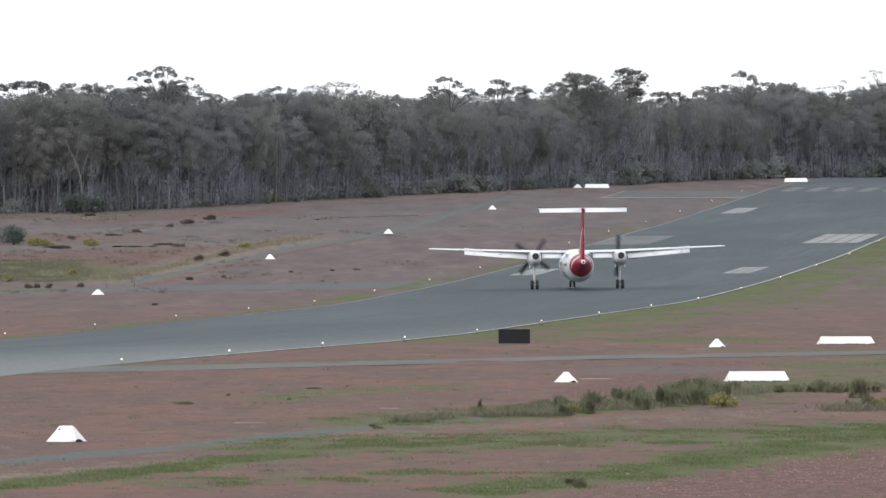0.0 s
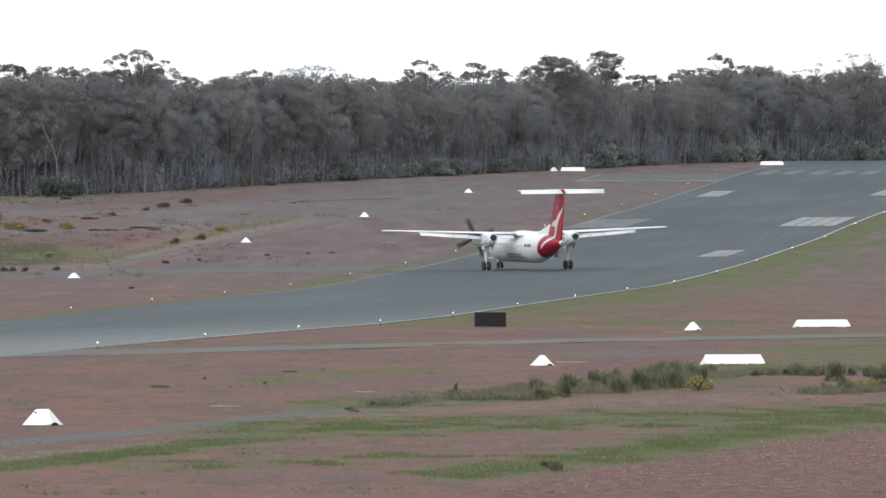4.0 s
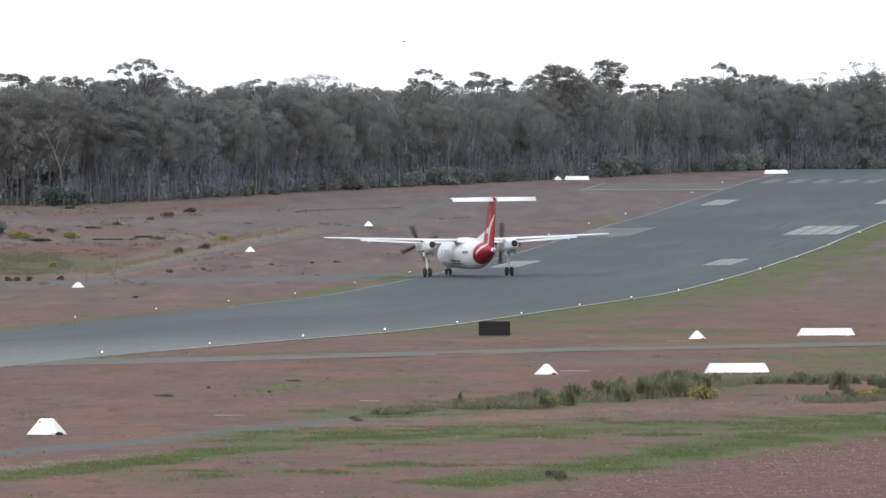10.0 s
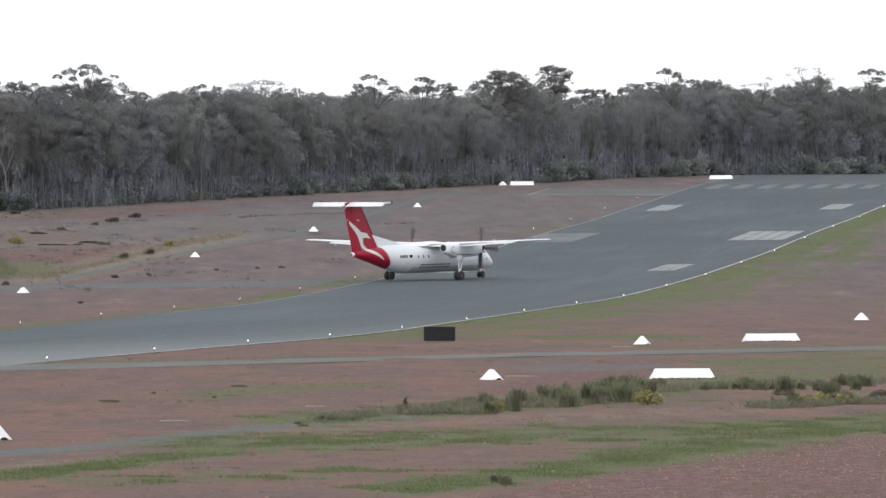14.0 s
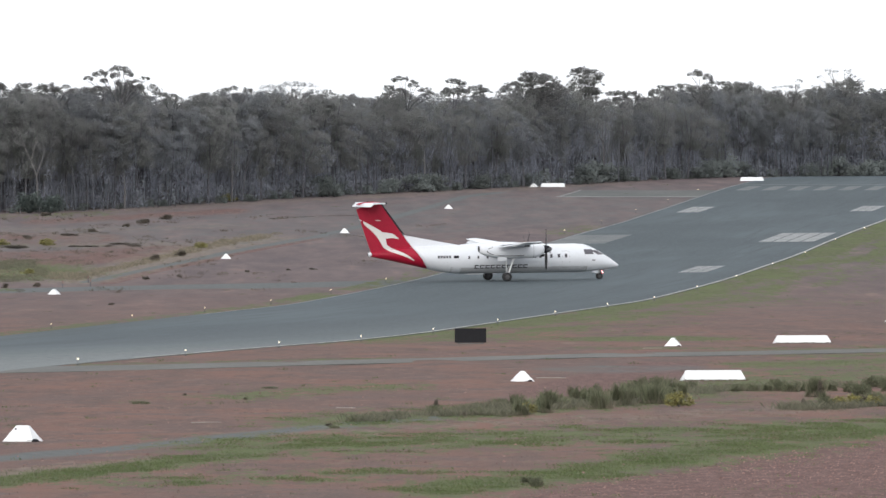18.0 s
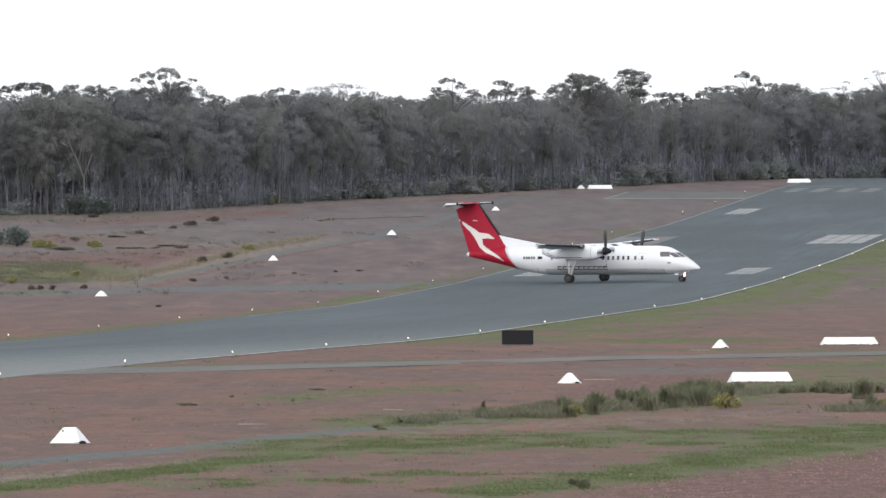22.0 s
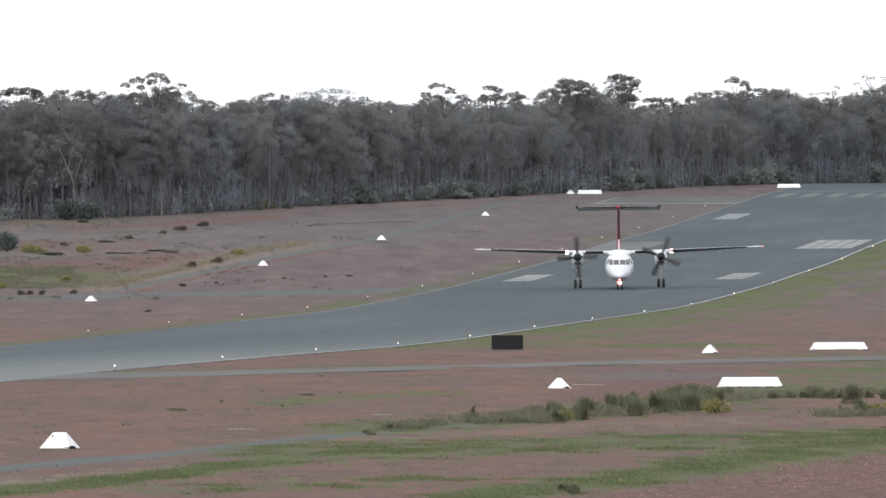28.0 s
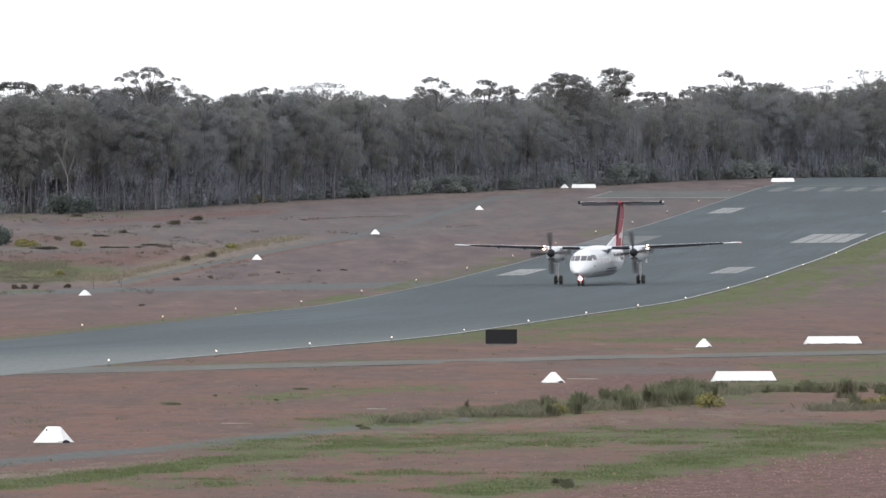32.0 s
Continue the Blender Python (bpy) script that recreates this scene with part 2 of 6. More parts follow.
GRASS_NEAR = [  # green strips: half width across, strength, points
    (7, 1.3, [(-18, 448), (-14.2, 466), (-11.8, 479), (-9.3, 495), (-6.7, 513), (-3.8, 535), (-1, 541)]),
    (20, 1.05, [(-5, 537), (0.3, 545), (4.6, 553), (9, 558), (13.5, 563), (24, 588)]),
    (10, 1.25, [(1.5, 460), (4, 475), (7, 492), (9.2, 508), (11, 520)]),
    (14, 1.2, [(9.2, 509), (12.7, 531), (17, 561), (24, 588)]),
    (10, 0.8, [(-9, 470), (-3, 480), (0, 488)]),
    (17, 1.0, [(-3, 592), (2.7, 611), (6.4, 630), (10.3, 650), (14.6, 688), (18.6, 715), (30, 770)]),
    (12, 0.95, [(-7.3, 662), (-3.6, 686), (-0.4, 696)]),
    (6, 0.5, [(-12.4, 645), (-9.5, 660)]),
]
GRASS_FAR = [
    (12, 0.95, [(23.3, 840.0), (26.6, 848.0), (30.3, 864.0)]),
    (11, 0.9, [(18.7, 746.0), (21.5, 761.0), (27.4, 781.0)]),
    (14, 0.78, [(18.2, 1632.0), (21.7, 1667.0)]),
    (16, 1.25, [(13, 982), (17, 992), (20, 986)]),
    (34, 1.35, [(-56, 1445), (-42.3, 1455), (-36.5, 1440)]),
    (20, 0.6, [(30, 1320), (34.5, 1242), (48, 1265)]),
    (14, 1.2, [(20, 786), (26, 806), (34, 820)]),
    (16, 0.8, [(20, 880), (27, 900), (36, 930)]),
    (6, 0.9, [(-17, 791), (-8, 813), (0, 835)]),
    (12, 0.85, [(12, 905), (17, 900), (22, 905)]),
    (9, 0.7, [(14, 640), (19, 652), (26, 668)]),
    (14, 0.75, [(-60, 1722), (-43, 1738), (-36, 1748)]),
    (8, 0.6, [(-47, 1570), (-40, 1568), (-33, 1565)]),
    (6, 1.1, [(-56, 1336), (-44, 1346), (-36, 1351)]),
]
GRASS_BANDS = GRASS_NEAR + GRASS_FAR
STRAW_BANDS = [
    (20, 0.95, [(-31, 1402), (-25.4, 1490), (-19.4, 1566), (-15, 1600)]),
    (30, 0.55, [(-58, 1640), (-40, 1640), (-30, 1580)]),
    (14, 0.7, [(-50, 1562), (-38, 1566), (-25, 1575)]),
    (12, 0.7, [(-45, 1655), (-30, 1660), (-18, 1680)]),
    (12, 0.7, [(-33, 1764), (-13, 1822), (16, 1892), (32, 1948)]),
    (7, 1.0, [(-16, 474), (-11, 492), (-7, 511)]),
    (12, 0.6, [(-6, 560), (4, 590), (12, 606), (22, 640)]),
]
GREY_BANDS = [
    (10, 1.5, [(-14, 1371), (-5, 1381), (1, 1387)]),
    (5, 1.0, [(-18, 490), (-11.8, 523), (-9.1, 539), (-6.1, 558), (-1.9, 585), (2, 605)]),
    (8, 1.6, [(-55, 1326), (-35.7, 1348), (-25.6, 1362), (-15.1, 1372), (-1.3, 1387)]),
    (4, 1.05, [(-29.9, 1393), (-24.6, 1462), (-18.1, 1536), (-9, 1613), (-0.3, 1728), (8.3, 1842), (12.7, 1866)]),
    (20, 0.72, [(9.5, 768), (14, 770)]),
    # broad greying of the far soil, part of the painted haze
    (150, 0.6, [(-60, 1560), (30, 1800)]),
]


PALE_BANDS = [(4, 1.0, [(-27.8, 1385), (-24.5, 1443), (-17.6, 1528), (-9, 1602)]), (11, 1.0, [(7.3, 670.0), (9.5, 709.0), (12.2, 746.0), (14.1, 787.0)]), (26, 0.95, [(-44, 1505), (-34, 1510), (-27, 1545)]), (30, 0.8, [(-60, 1600), (-36, 1600)]), (14, 0.7, [(-42, 1700), (-20, 1760)])]


def band(x, y, bands):
    """How far a place belongs to any of the strips; depth counts for a twentieth, as the strips lie across the view."""
    best = 0.0
    for half, strength, pts in bands:
        if not (min(p[1] for p in pts) - 3 * half < y < max(p[1] for p in pts) + 3 * half):
            continue
        d = 1e9
        for (ax, ay), (bx, by) in zip(pts, pts[1:]):
            ux, uy = (bx - ax) * 6, by - ay
            k = min(max(((x - ax) * 6 * ux + (y - ay) * uy) / (ux * ux + uy * uy), 0), 1)
            d = min(d, math.hypot((x - ax) * 6 - k * ux, y - ay - k * uy))
        best = max(best, strength * min(max(1.25 - 0.55 * d / half, 0), 1))
    return best


def verge(x, y):
    """Green along the runway's edges."""
    w = left_of(x, y)
    s = (x - EDGE_X) * RX + (y - EDGE_Y) * RY
    g = 0.0
    if -20 < w < 2 and s > 90:
        g = 1.0 * min(1, (s - 90) / 120) * min(1, (w + 20) / 14) * (0.93 + 0.9 * noise.noise((w * 0.35, s * 0.028, 7)) + (0.35 if w > -3 else 0))
    if 31 < w < 35.0 and s < 470:
        g = 0.9 + 0.5 * noise.noise((w, s * 0.03, 2))
    if 31 < w < 35.5 and 470 < s < 730:
        g = 0.85 + 0.8 * noise.noise((w * 0.25, s * 0.03, 11))
    return g


xs = np.concatenate([[-5000, -2500, -1200, -600, -320, -200, -140, -105, -85], np.arange(-72, 92, 1.0), [100, 115, 140, 200, 320, 600, 1200, 2500, 5000]])
ys = np.concatenate([[-4000, -2000, -1000, -500, -250, -120, -50, 0, 50, 100, 150, 200, 250, 300, 350], np.arange(390, 700, 2.5), np.arange(700, 1460, 5.0),
                     np.arange(1460, 2100, 6.0), [2120, 2160, 2220, 2300, 2450, 2800, 3300, 4000, 4900]])
gv, gf, masks = [], [], []
for y in ys:
    for x in xs:
        near = abs(x) < 95 and 380 < y < 2150
        gv.append((x, y, height(x, y) + (0.05 * noise.noise((x * 0.25, y * 0.06, 0)) if near and left_of(x, y) < -4 else 0)))
        if near:
            # the last mask grows with distance and carries haze into the soil colour
            masks.append((max(band(x, y, GRASS_BANDS), verge(x, y)), band(x, y, STRAW_BANDS), band(x, y, GREY_BANDS),
                          min(max((x - 2.9 - (y - 449) * 0.145) / 1.5, 0), 1) if y < 600 else band(x, y, PALE_BANDS),
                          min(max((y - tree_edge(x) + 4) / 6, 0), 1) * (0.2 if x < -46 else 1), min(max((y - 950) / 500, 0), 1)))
        else:
            masks.append((0.3, 0.2, 0, 0, 1 if y > 2000 else 0, 0.5))
nx = len(xs)
for i in range(len(ys) - 1):
    gf += [(i * nx + j, i * nx + j + 1, (i + 1) * nx + j + 1, (i + 1) * nx + j) for j in range(nx - 1)]


def ground_material():
    m = bpy.data.materials.new("red_gravel_ground")
    m.use_nodes = True
    n, l = m.node_tree.nodes, m.node_tree.links
    b = n["Principled BSDF"]
    b.inputs["Roughness"].default_value, b.inputs["Specular IOR Level"].default_value = 0.95, 0.1
    co = n.new("ShaderNodeTexCoord")

    def noisy(sx, sy, detail=6):
        mp, t = n.new("ShaderNodeMapping"), n.new("ShaderNodeTexNoise")
        mp.inputs["Scale"].default_value = (sx, sy, 1)
        t.inputs["Scale"].default_value, t.inputs["Detail"].default_value, t.inputs["Roughness"].default_value = 1.0, detail, 0.65
        l.new(co.outputs["Object"], mp.inputs[0]), l.new(mp.outputs[0], t.inputs["Vector"])
        return t.outputs[0]

    def mixed(fac, a, c):
        x = n.new("ShaderNodeMixRGB")
        for i, v in ((0, fac), (1, a), (2, c)):
            if isinstance(v, tuple):
                x.inputs[i].default_value = (*v, 1)
            elif isinstance(v, float):
                x.inputs[i].default_value = v
            else:
                l.new(v, x.inputs[i])
        return x.outputs[0]

    def ranged(v, lo, hi):
        r = n.new("ShaderNodeMapRange")
        r.inputs["From Min"].default_value, r.inputs["From Max"].default_value = lo, hi
        l.new(v, r.inputs["Value"])
        return r.outputs[0]

    def masked(name, noise_out, gain=0.9):
        a, s = n.new("ShaderNodeAttribute"), n.new("ShaderNodeMath")
        a.attribute_name = name
        s.operation, s.inputs[1].default_value = "MULTIPLY_ADD", gain
        l.new(noise_out, s.inputs[0]), l.new(a.outputs["Fac"], s.inputs[2])
        return s.outputs[0]

    coarse, middle, fine, tiny, streak, clod = noisy(0.12, 0.022), noisy(0.4, 0.055), noisy(2.2, 0.4), noisy(9, 3, 3), noisy(0.16, 0.12), noisy(1.1, 0.13)
    soil = mixed(ranged(coarse, 0.40, 0.60), (0.104, 0.070, 0.063), (0.157, 0.084, 0.066))
    soil = mixed(ranged(streak, 0.5, 0.64), soil, (0.105, 0.077, 0.072))
    soil = mixed(ranged(middle, 0.5, 0.66), soil, (0.086, 0.063, 0.057))
    soil = mixed(ranged(clod, 0.53, 0.70), soil, (0.160, 0.102, 0.088))
    soil = mixed(ranged(fine, 0.54, 0.70), soil, (0.076, 0.054, 0.047))
    soil = mixed(ranged(tiny, 0.52, 0.68), soil, (0.160, 0.108, 0.094))
    # far soil drifts to greyer mauve: haze put into its colour
    drift = noisy(0.3, 0.028, 8)
    soil = mixed(ranged(masked("far_haze", coarse, 0.5), 0.4, 1.3), soil, mixed(ranged(drift, 0.38, 0.64), (0.089, 0.073, 0.077), (0.139, 0.107, 0.107)))
    soil = mixed(ranged(drift, 0.62, 0.72), soil, (0.175, 0.122, 0.108))
    gravel = mixed(ranged(fine, 0.4, 0.7), (0.105, 0.060, 0.054), (0.190, 0.116, 0.104))
    gravel = mixed(ranged(tiny, 0.5, 0.64), gravel, (0.062, 0.042, 0.039))
    soil = mixed(ranged(masked("gravel", fine, 0.4), 0.6, 0.8), soil, gravel)
    straw = mixed(ranged(fine, 0.4, 0.65), (0.188, 0.152, 0.130), (0.122, 0.104, 0.085))
    soil = mixed(ranged(masked("straw", clod, 1.7), 1.3, 1.9), soil, straw)
    soil = mixed(ranged(masked("grey", middle, 0.6), 0.8, 1.2), soil, mixed(ranged(fine, 0.4, 0.65), (0.090, 0.100, 0.103), (0.112, 0.120, 0.121)))
    ragged = n.new("ShaderNodeMath")               # grass thins out in patches of a metre and in tufts
    ragged.operation, ragged.inputs[1].default_value = "MULTIPLY_ADD", 0.75
    l.new(fine, ragged.inputs[0]), l.new(clod, ragged.inputs[2])
    green = mixed(ranged(fine, 0.38, 0.62), (0.046, 0.072, 0.025), (0.098, 0.100, 0.054))
    green = mixed(ranged(middle, 0.46, 0.62), green, (0.084, 0.107, 0.042))
    green = mixed(ranged(tiny, 0.52, 0.66), green, (0.125, 0.108, 0.066))
    soil = mixed(ranged(masked("grass", ragged.outputs[0], 2.7), 3.02, 3.38), soil, green)
    soil = mixed(ranged(masked("litter", middle, 0.2), 0.5, 0.9), soil, (0.095, 0.085, 0.078))
    l.new(soil, b.inputs["Base Color"])
    bp = n.new("ShaderNodeBump")
    bp.inputs["Strength"].default_value, bp.inputs["Distance"].default_value = 0.25, 0.05
    l.new(tiny, bp.inputs["Height"]), l.new(bp.outputs[0], b.inputs["Normal"])
    return m


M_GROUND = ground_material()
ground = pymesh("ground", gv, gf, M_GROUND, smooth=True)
for i, key in enumerate(("grass", "straw", "grey", "gravel", "litter", "far_haze")):
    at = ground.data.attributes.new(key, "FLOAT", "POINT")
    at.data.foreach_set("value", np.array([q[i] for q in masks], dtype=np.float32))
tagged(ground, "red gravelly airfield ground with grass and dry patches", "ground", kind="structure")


def asphalt_material(name, a, c, rough=0.55, old=0.95):
    m = bpy.data.materials.new(name)
    m.use_nodes = True
    n, l = m.node_tree.nodes, m.node_tree.links
    b = n["Principled BSDF"]
    b.inputs["Roughness"].default_value, b.inputs["Specular IOR Level"].default_value = rough, 0.18
    co, col = n.new("ShaderNodeTexCoord"), None
    # streaks along the strip, blotches, and chip seal grain
    for k, (sx, sy, lo, hi, tone) in enumerate(((0.22, 0.004, 0.4, 0.62, c), (0.05, 0.008, 0.40, 0.66, tuple(v * 0.9 for v in a)), (1.2, 0.02, 0.52, 0.75, tuple(v * 0.84 for v in a)),
                                                (3.0, 1.5, 0.5, 0.8, tuple(v * 1.25 for v in c)))):
        mp, t, r, x = n.new("ShaderNodeMapping"), n.new("ShaderNodeTexNoise"), n.new("ShaderNodeMapRange"), n.new("ShaderNodeMixRGB")
        mp.vector_type = "TEXTURE"
        mp.inputs["Rotation"].default_value = (0, 0, -RUN_A)
        mp.inputs["Scale"].default_value = (1 / sx, 1 / sy, 1)
        t.inputs["Scale"].default_value, t.inputs["Detail"].default_value = 1, 5
        r.inputs["From Min"].default_value, r.inputs["From Max"].default_value = lo, hi
        l.new(co.outputs["Object"], mp.inputs[0]), l.new(mp.outputs[0], t.inputs["Vector"]), l.new(t.outputs[0], r.inputs["Value"])
        l.new(r.outputs[0], x.inputs[0])
        if col is None:
            x.inputs[1].default_value = (*a, 1)
        else:
            l.new(col, x.inputs[1])
        x.inputs[2].default_value = (*tone, 1)
        col = x.outputs[0]
    # the older end of the seal is bleached, most of all along its near edge
    def ranged(v, a0, a1, top=1.0):
        r = n.new("ShaderNodeMapRange")
        r.inputs["From Min"].default_value, r.inputs["From Max"].default_value, r.inputs["To Max"].default_value = a0, a1, top
        l.new(v, r.inputs["Value"])
        return r.outputs[0]

    def joined(op, p, q):
        k = n.new("ShaderNodeMath")
        k.operation = op
        k.use_clamp = True
        l.new(p, k.inputs[0]), l.new(q, k.inputs[1])
        return k.outputs[0]

    sep, across, x = n.new("ShaderNodeSeparateXYZ"), n.new("ShaderNodeVectorMath"), n.new("ShaderNodeMixRGB")
    across.operation, across.inputs[1].default_value = "DOT_PRODUCT", (-RY, RX, 0)
    l.new(co.outputs["Object"], sep.inputs[0]), l.new(co.outputs["Object"], across.inputs[0])
    off = EDGE_X * RY - EDGE_Y * RX
    side = ranged(across.outputs["Value"], 20 - off, 2 - off)
    worn = joined("MULTIPLY", side, ranged(sep.outputs["Y"], 1180, 860, old))
    mottled = joined("MULTIPLY", worn, ranged(t.outputs[0], 0.30, 0.55))
    l.new(joined("ADD", mottled, ranged(sep.outputs["Y"], 940, 700, old * 0.42)), x.inputs[0]), l.new(col, x.inputs[1])
    x.inputs[2].default_value = (c[0] * 2.2, c[1] * 1.9, c[2] * 1.7, 1)
    l.new(x.outputs[0], b.inputs["Base Color"])
    return m


M_RUNWAY = asphalt_material("runway_bitumen", (0.051, 0.066, 0.075), (0.069, 0.087, 0.098), 0.85)
M_TAXI = asphalt_material("taxiway_bitumen", (0.080, 0.085, 0.084), (0.110, 0.112, 0.108), 0.85, 0.1)
S0, S1 = -620.0, 1330.0
along = np.concatenate([np.arange(S0, 300, 15.0), np.arange(300, S1 + 1, 6.0)])
runway = patch("runway", [[runway_xy(s, w) for w in np.linspace(0.72, 31.7, 13)] for s in along], M_RUNWAY, 0.035)
tagged(runway, "dark grey bitumen runway with worn white markings", "runway", kind="structure")
patch("edge_line", [[runway_xy(s, 0.80), runway_xy(s, 1.06)] for s in along if s > 25], M_EDGEPAINT, 0.055, runway, "faded white edge line", "", 0.01)
patch("edge_line", [[runway_xy(s, 31.3), runway_xy(s, 31.5)] for s in along if s > 390], M_FADED, 0.055, runway, "worn edge line", "", 0.01)
taxi_line = [(-60, 690), (-40, 730), (-23.2, 763), (-14.6, 777), (0, 814), (10.3, 846), (17, 856), (26.6, 877), (45, 915), (80, 985)]
tl = [(np.interp(u, range(len(taxi_line)), [p[0] for p in taxi_line]), np.interp(u, range(len(taxi_line)), [p[1] for p in taxi_line])) for u in np.linspace(0, len(taxi_line) - 1, 90)]
taxiway = patch("taxiway", [[(x + 0.4 * d, y - 15 + d * 7.5) for d in range(5)] for x, y in tl], M_TAXI, 0.02)
tagged(taxiway, "narrow grey bitumen taxiway crossing the grass", "taxiway", kind="structure")
node_pts = [[runway_xy(s, w) for w in np.linspace(31.5, 49.4, 8)] for s in np.arange(1048, 1096, 6.0)]
turning = patch("turning_node", node_pts, M_TAXI, 0.025)
patch("node_line", [[r[-1], (r[-1][0] + 0.3, r[-1][1])] for r in node_pts], M_FADED, 0.045, turning, "faded white edge line", "", 0.01)
patch("node_line", [[p, (p[0], p[1] + 3)] for p in node_pts[0]], M_FADED, 0.045, turning, "faded white edge line", "", 0.01)
tagged(turning, "grey sealed turning node beside the runway end", "turning node", kind="structure")


def stripe(name, s0, s1, w0, w1, label, mat=None):
    ob = patch(name, [[runway_xy(s, w) for w in np.linspace(w0, w1, 3)] for s in np.linspace(s0, s1, 9)], mat or M_PAINT, 0.055, runway, label, "", 0.01)
    return ob


for side in (-1, 1):                               # touchdown pairs and the aiming point
    c = 16.75 + side * 10.4
    for s in (649, 973):
        for k in (-0.95, 0.0, 0.95):
            stripe("touchdown_mark", s - 16, s + 16, c + k - 0.42, c + k + 0.42, "worn white touchdown stripe")
    c = 16.75 + side * 11.3
    for k in range(4):
        stripe("aiming_mark", 804 - 23, 804 + 23, c - 3 + k * 1.55, c - 3 + k * 1.55 + (1.5 if side > 0 else 1.36), "worn white aiming stripe", M_WORN if side > 0 else None)
for k in range(8):
    w = 4.4 + k * 3.3
    stripe("threshold_stripe", 1088, 1118, w, w + 1.7, "worn white threshold stripe", M_WORN)
stripe("threshold_bar", 1130, 1133, 2.6, 30.9, "worn white threshold line", M_WORN)

# ---------------------------------------------------------------- runway lights, cones, gables, sign
def runway_light(lens):
    ob = new("runway_light")
    part("base", rod(bmesh.new(), (0, 0, 0), (0, 0, 0.06), 0.10, 0.08, 10), M_POST, ob)
    part("stem", rod(bmesh.new(), (0, 0, 0.06), (0, 0, 0.27), 0.011, 0.011, 8), M_POST, ob)
    bm = bmesh.new()
    bmesh.ops.create_uvsphere(bm, u_segments=10, v_segments=6, radius=0.040, matrix=pose(0, 0, 0.34) @ Matrix.Diagonal((1, 1, 1.2, 1)))
    part("lens", bm, lens, ob, "glowing warm white glass lens", True)
    return tagged(ob, "small glowing runway edge light on a stem", "runway light", "runway edge lights")


def on_ground(x, y, rz=0.0, lift=0.0):
    return pose(x, y, height(x, y) + lift, 0, 0, rz)


for lens, row in ((M_EDGE, [runway_xy(60 * k, 0.0) for k in range(-6, 19)]), (M_DIM, [runway_xy(60 * k, LIGHT_W) for k in range(-4, 19)])):
    proto = runway_light(lens)
    for k, (x, y) in enumerate(row):
        put(proto, k, on_ground(x, y))


def cone_marker():
    """A white four-sided sheet metal marker, narrow on top, with a lifting hole."""
    ob = new("marker_cone")
    def ring(a, b, z):
        return [(-a, -b, z), (a, -b, z), (a, b, z), (-a, b, z)]
    part("cone", loft(bmesh.new(), [ring(0.55, 0.5, 0.03), ring(0.54, 0.49, 0.05), ring(0.24, 0.09, 0.54), ring(0.21, 0.06, 0.56)]), M_MARK, ob)
    part("base_rim", loft(bmesh.new(), [ring(0.58, 0.53, 0.0), ring(0.58, 0.53, 0.02), ring(0.55, 0.5, 0.03)]), M_MARK, ob)
    part("hole", rod(bmesh.new(), (-0.2, -0.205, 0.43), (-0.2, -0.15, 0.44), 0.035, 0.035, 8), M_DARK, ob, "dark lifting hole")
    return tagged(ob, "white four-sided sheet metal marker on red gravel", "marker cone", "strip marker cones")


proto = cone_marker()
CONES = [(-14.1, 546, 1.06), (6.05, 716, 0.90), (17.25, 918, 0.95), (37.3, 1102, 0.95), (-31.4, 1327, 0.86), (-17.9, 1508, 0.92), (-6.1, 1632, 0.95), (6.0, 1772, 0.86), (17.6, 1904, 0.9)]
for k, (x, y, s) in enumerate(CONES):
    m = on_ground(x, y, (-18, 104, 82, 78, 70, 98, 84, 100, 75)[k]) @ Matrix.Diagonal((s, s, s, 1))
    put(proto, k, m)


def gable_marker(length, tilt):
    """A long white roof-shaped marker of folded sheet, open underneath."""
    ob = new("gable_marker")
    h, d, e = 0.47, 0.55, 0.16
    a = length / 2
    for sgn, name in ((-1, "panel"), (1, "panel")):
        bm = bmesh.new()
        v = [(-a, sgn * d, 0.0), (a, sgn * d, 0.0), (a - e, 0, h), (-a + e, 0, h)]
        lo = [bm.verts.new(p) for p in v]
        hi = [bm.verts.new((p[0], p[1] * 0.985 - sgn * 0.015, p[2] - 0.02)) for p in v]
        bm.faces.new(lo if sgn < 0 else lo[::-1])
        bm.faces.new(hi[::-1] if sgn < 0 else hi)
        for i in range(4):
            bm.faces.new((lo[i], lo[(i + 1) % 4], hi[(i + 1) % 4], hi[i]))
        part(name, bm, M_MARK, ob)
    for sgn in (-1, 1):
        bm = bmesh.new()
        bm.faces.new([bm.verts.new(p) for p in ((sgn * (a - 0.02), -d, 0.0), (sgn * (a - 0.02), d, 0.0), (sgn * (a - e - 0.01), 0, h - 0.01))])
        part("end_panel", bm, M_MARK, ob)
    part("ridge", rod(bmesh.new(), (-a + e, 0, h), (a - e, 0, h), 0.025), M_MARK, ob)
    return tagged(ob, "long white sheet metal gable marker on the ground", "gable marker", "gable markers")


for x, y, ln, rz in ((15.46, 718, 3.12, 11.0), (26.12, 945, 3.68, 13.0), (20.1, 1904, 3.25, 1.0), (47.4, 1958, 3.2, 2.0)):
    gable_marker(ln, 0).matrix_basis = on_ground(x, y, rz, 0.02)

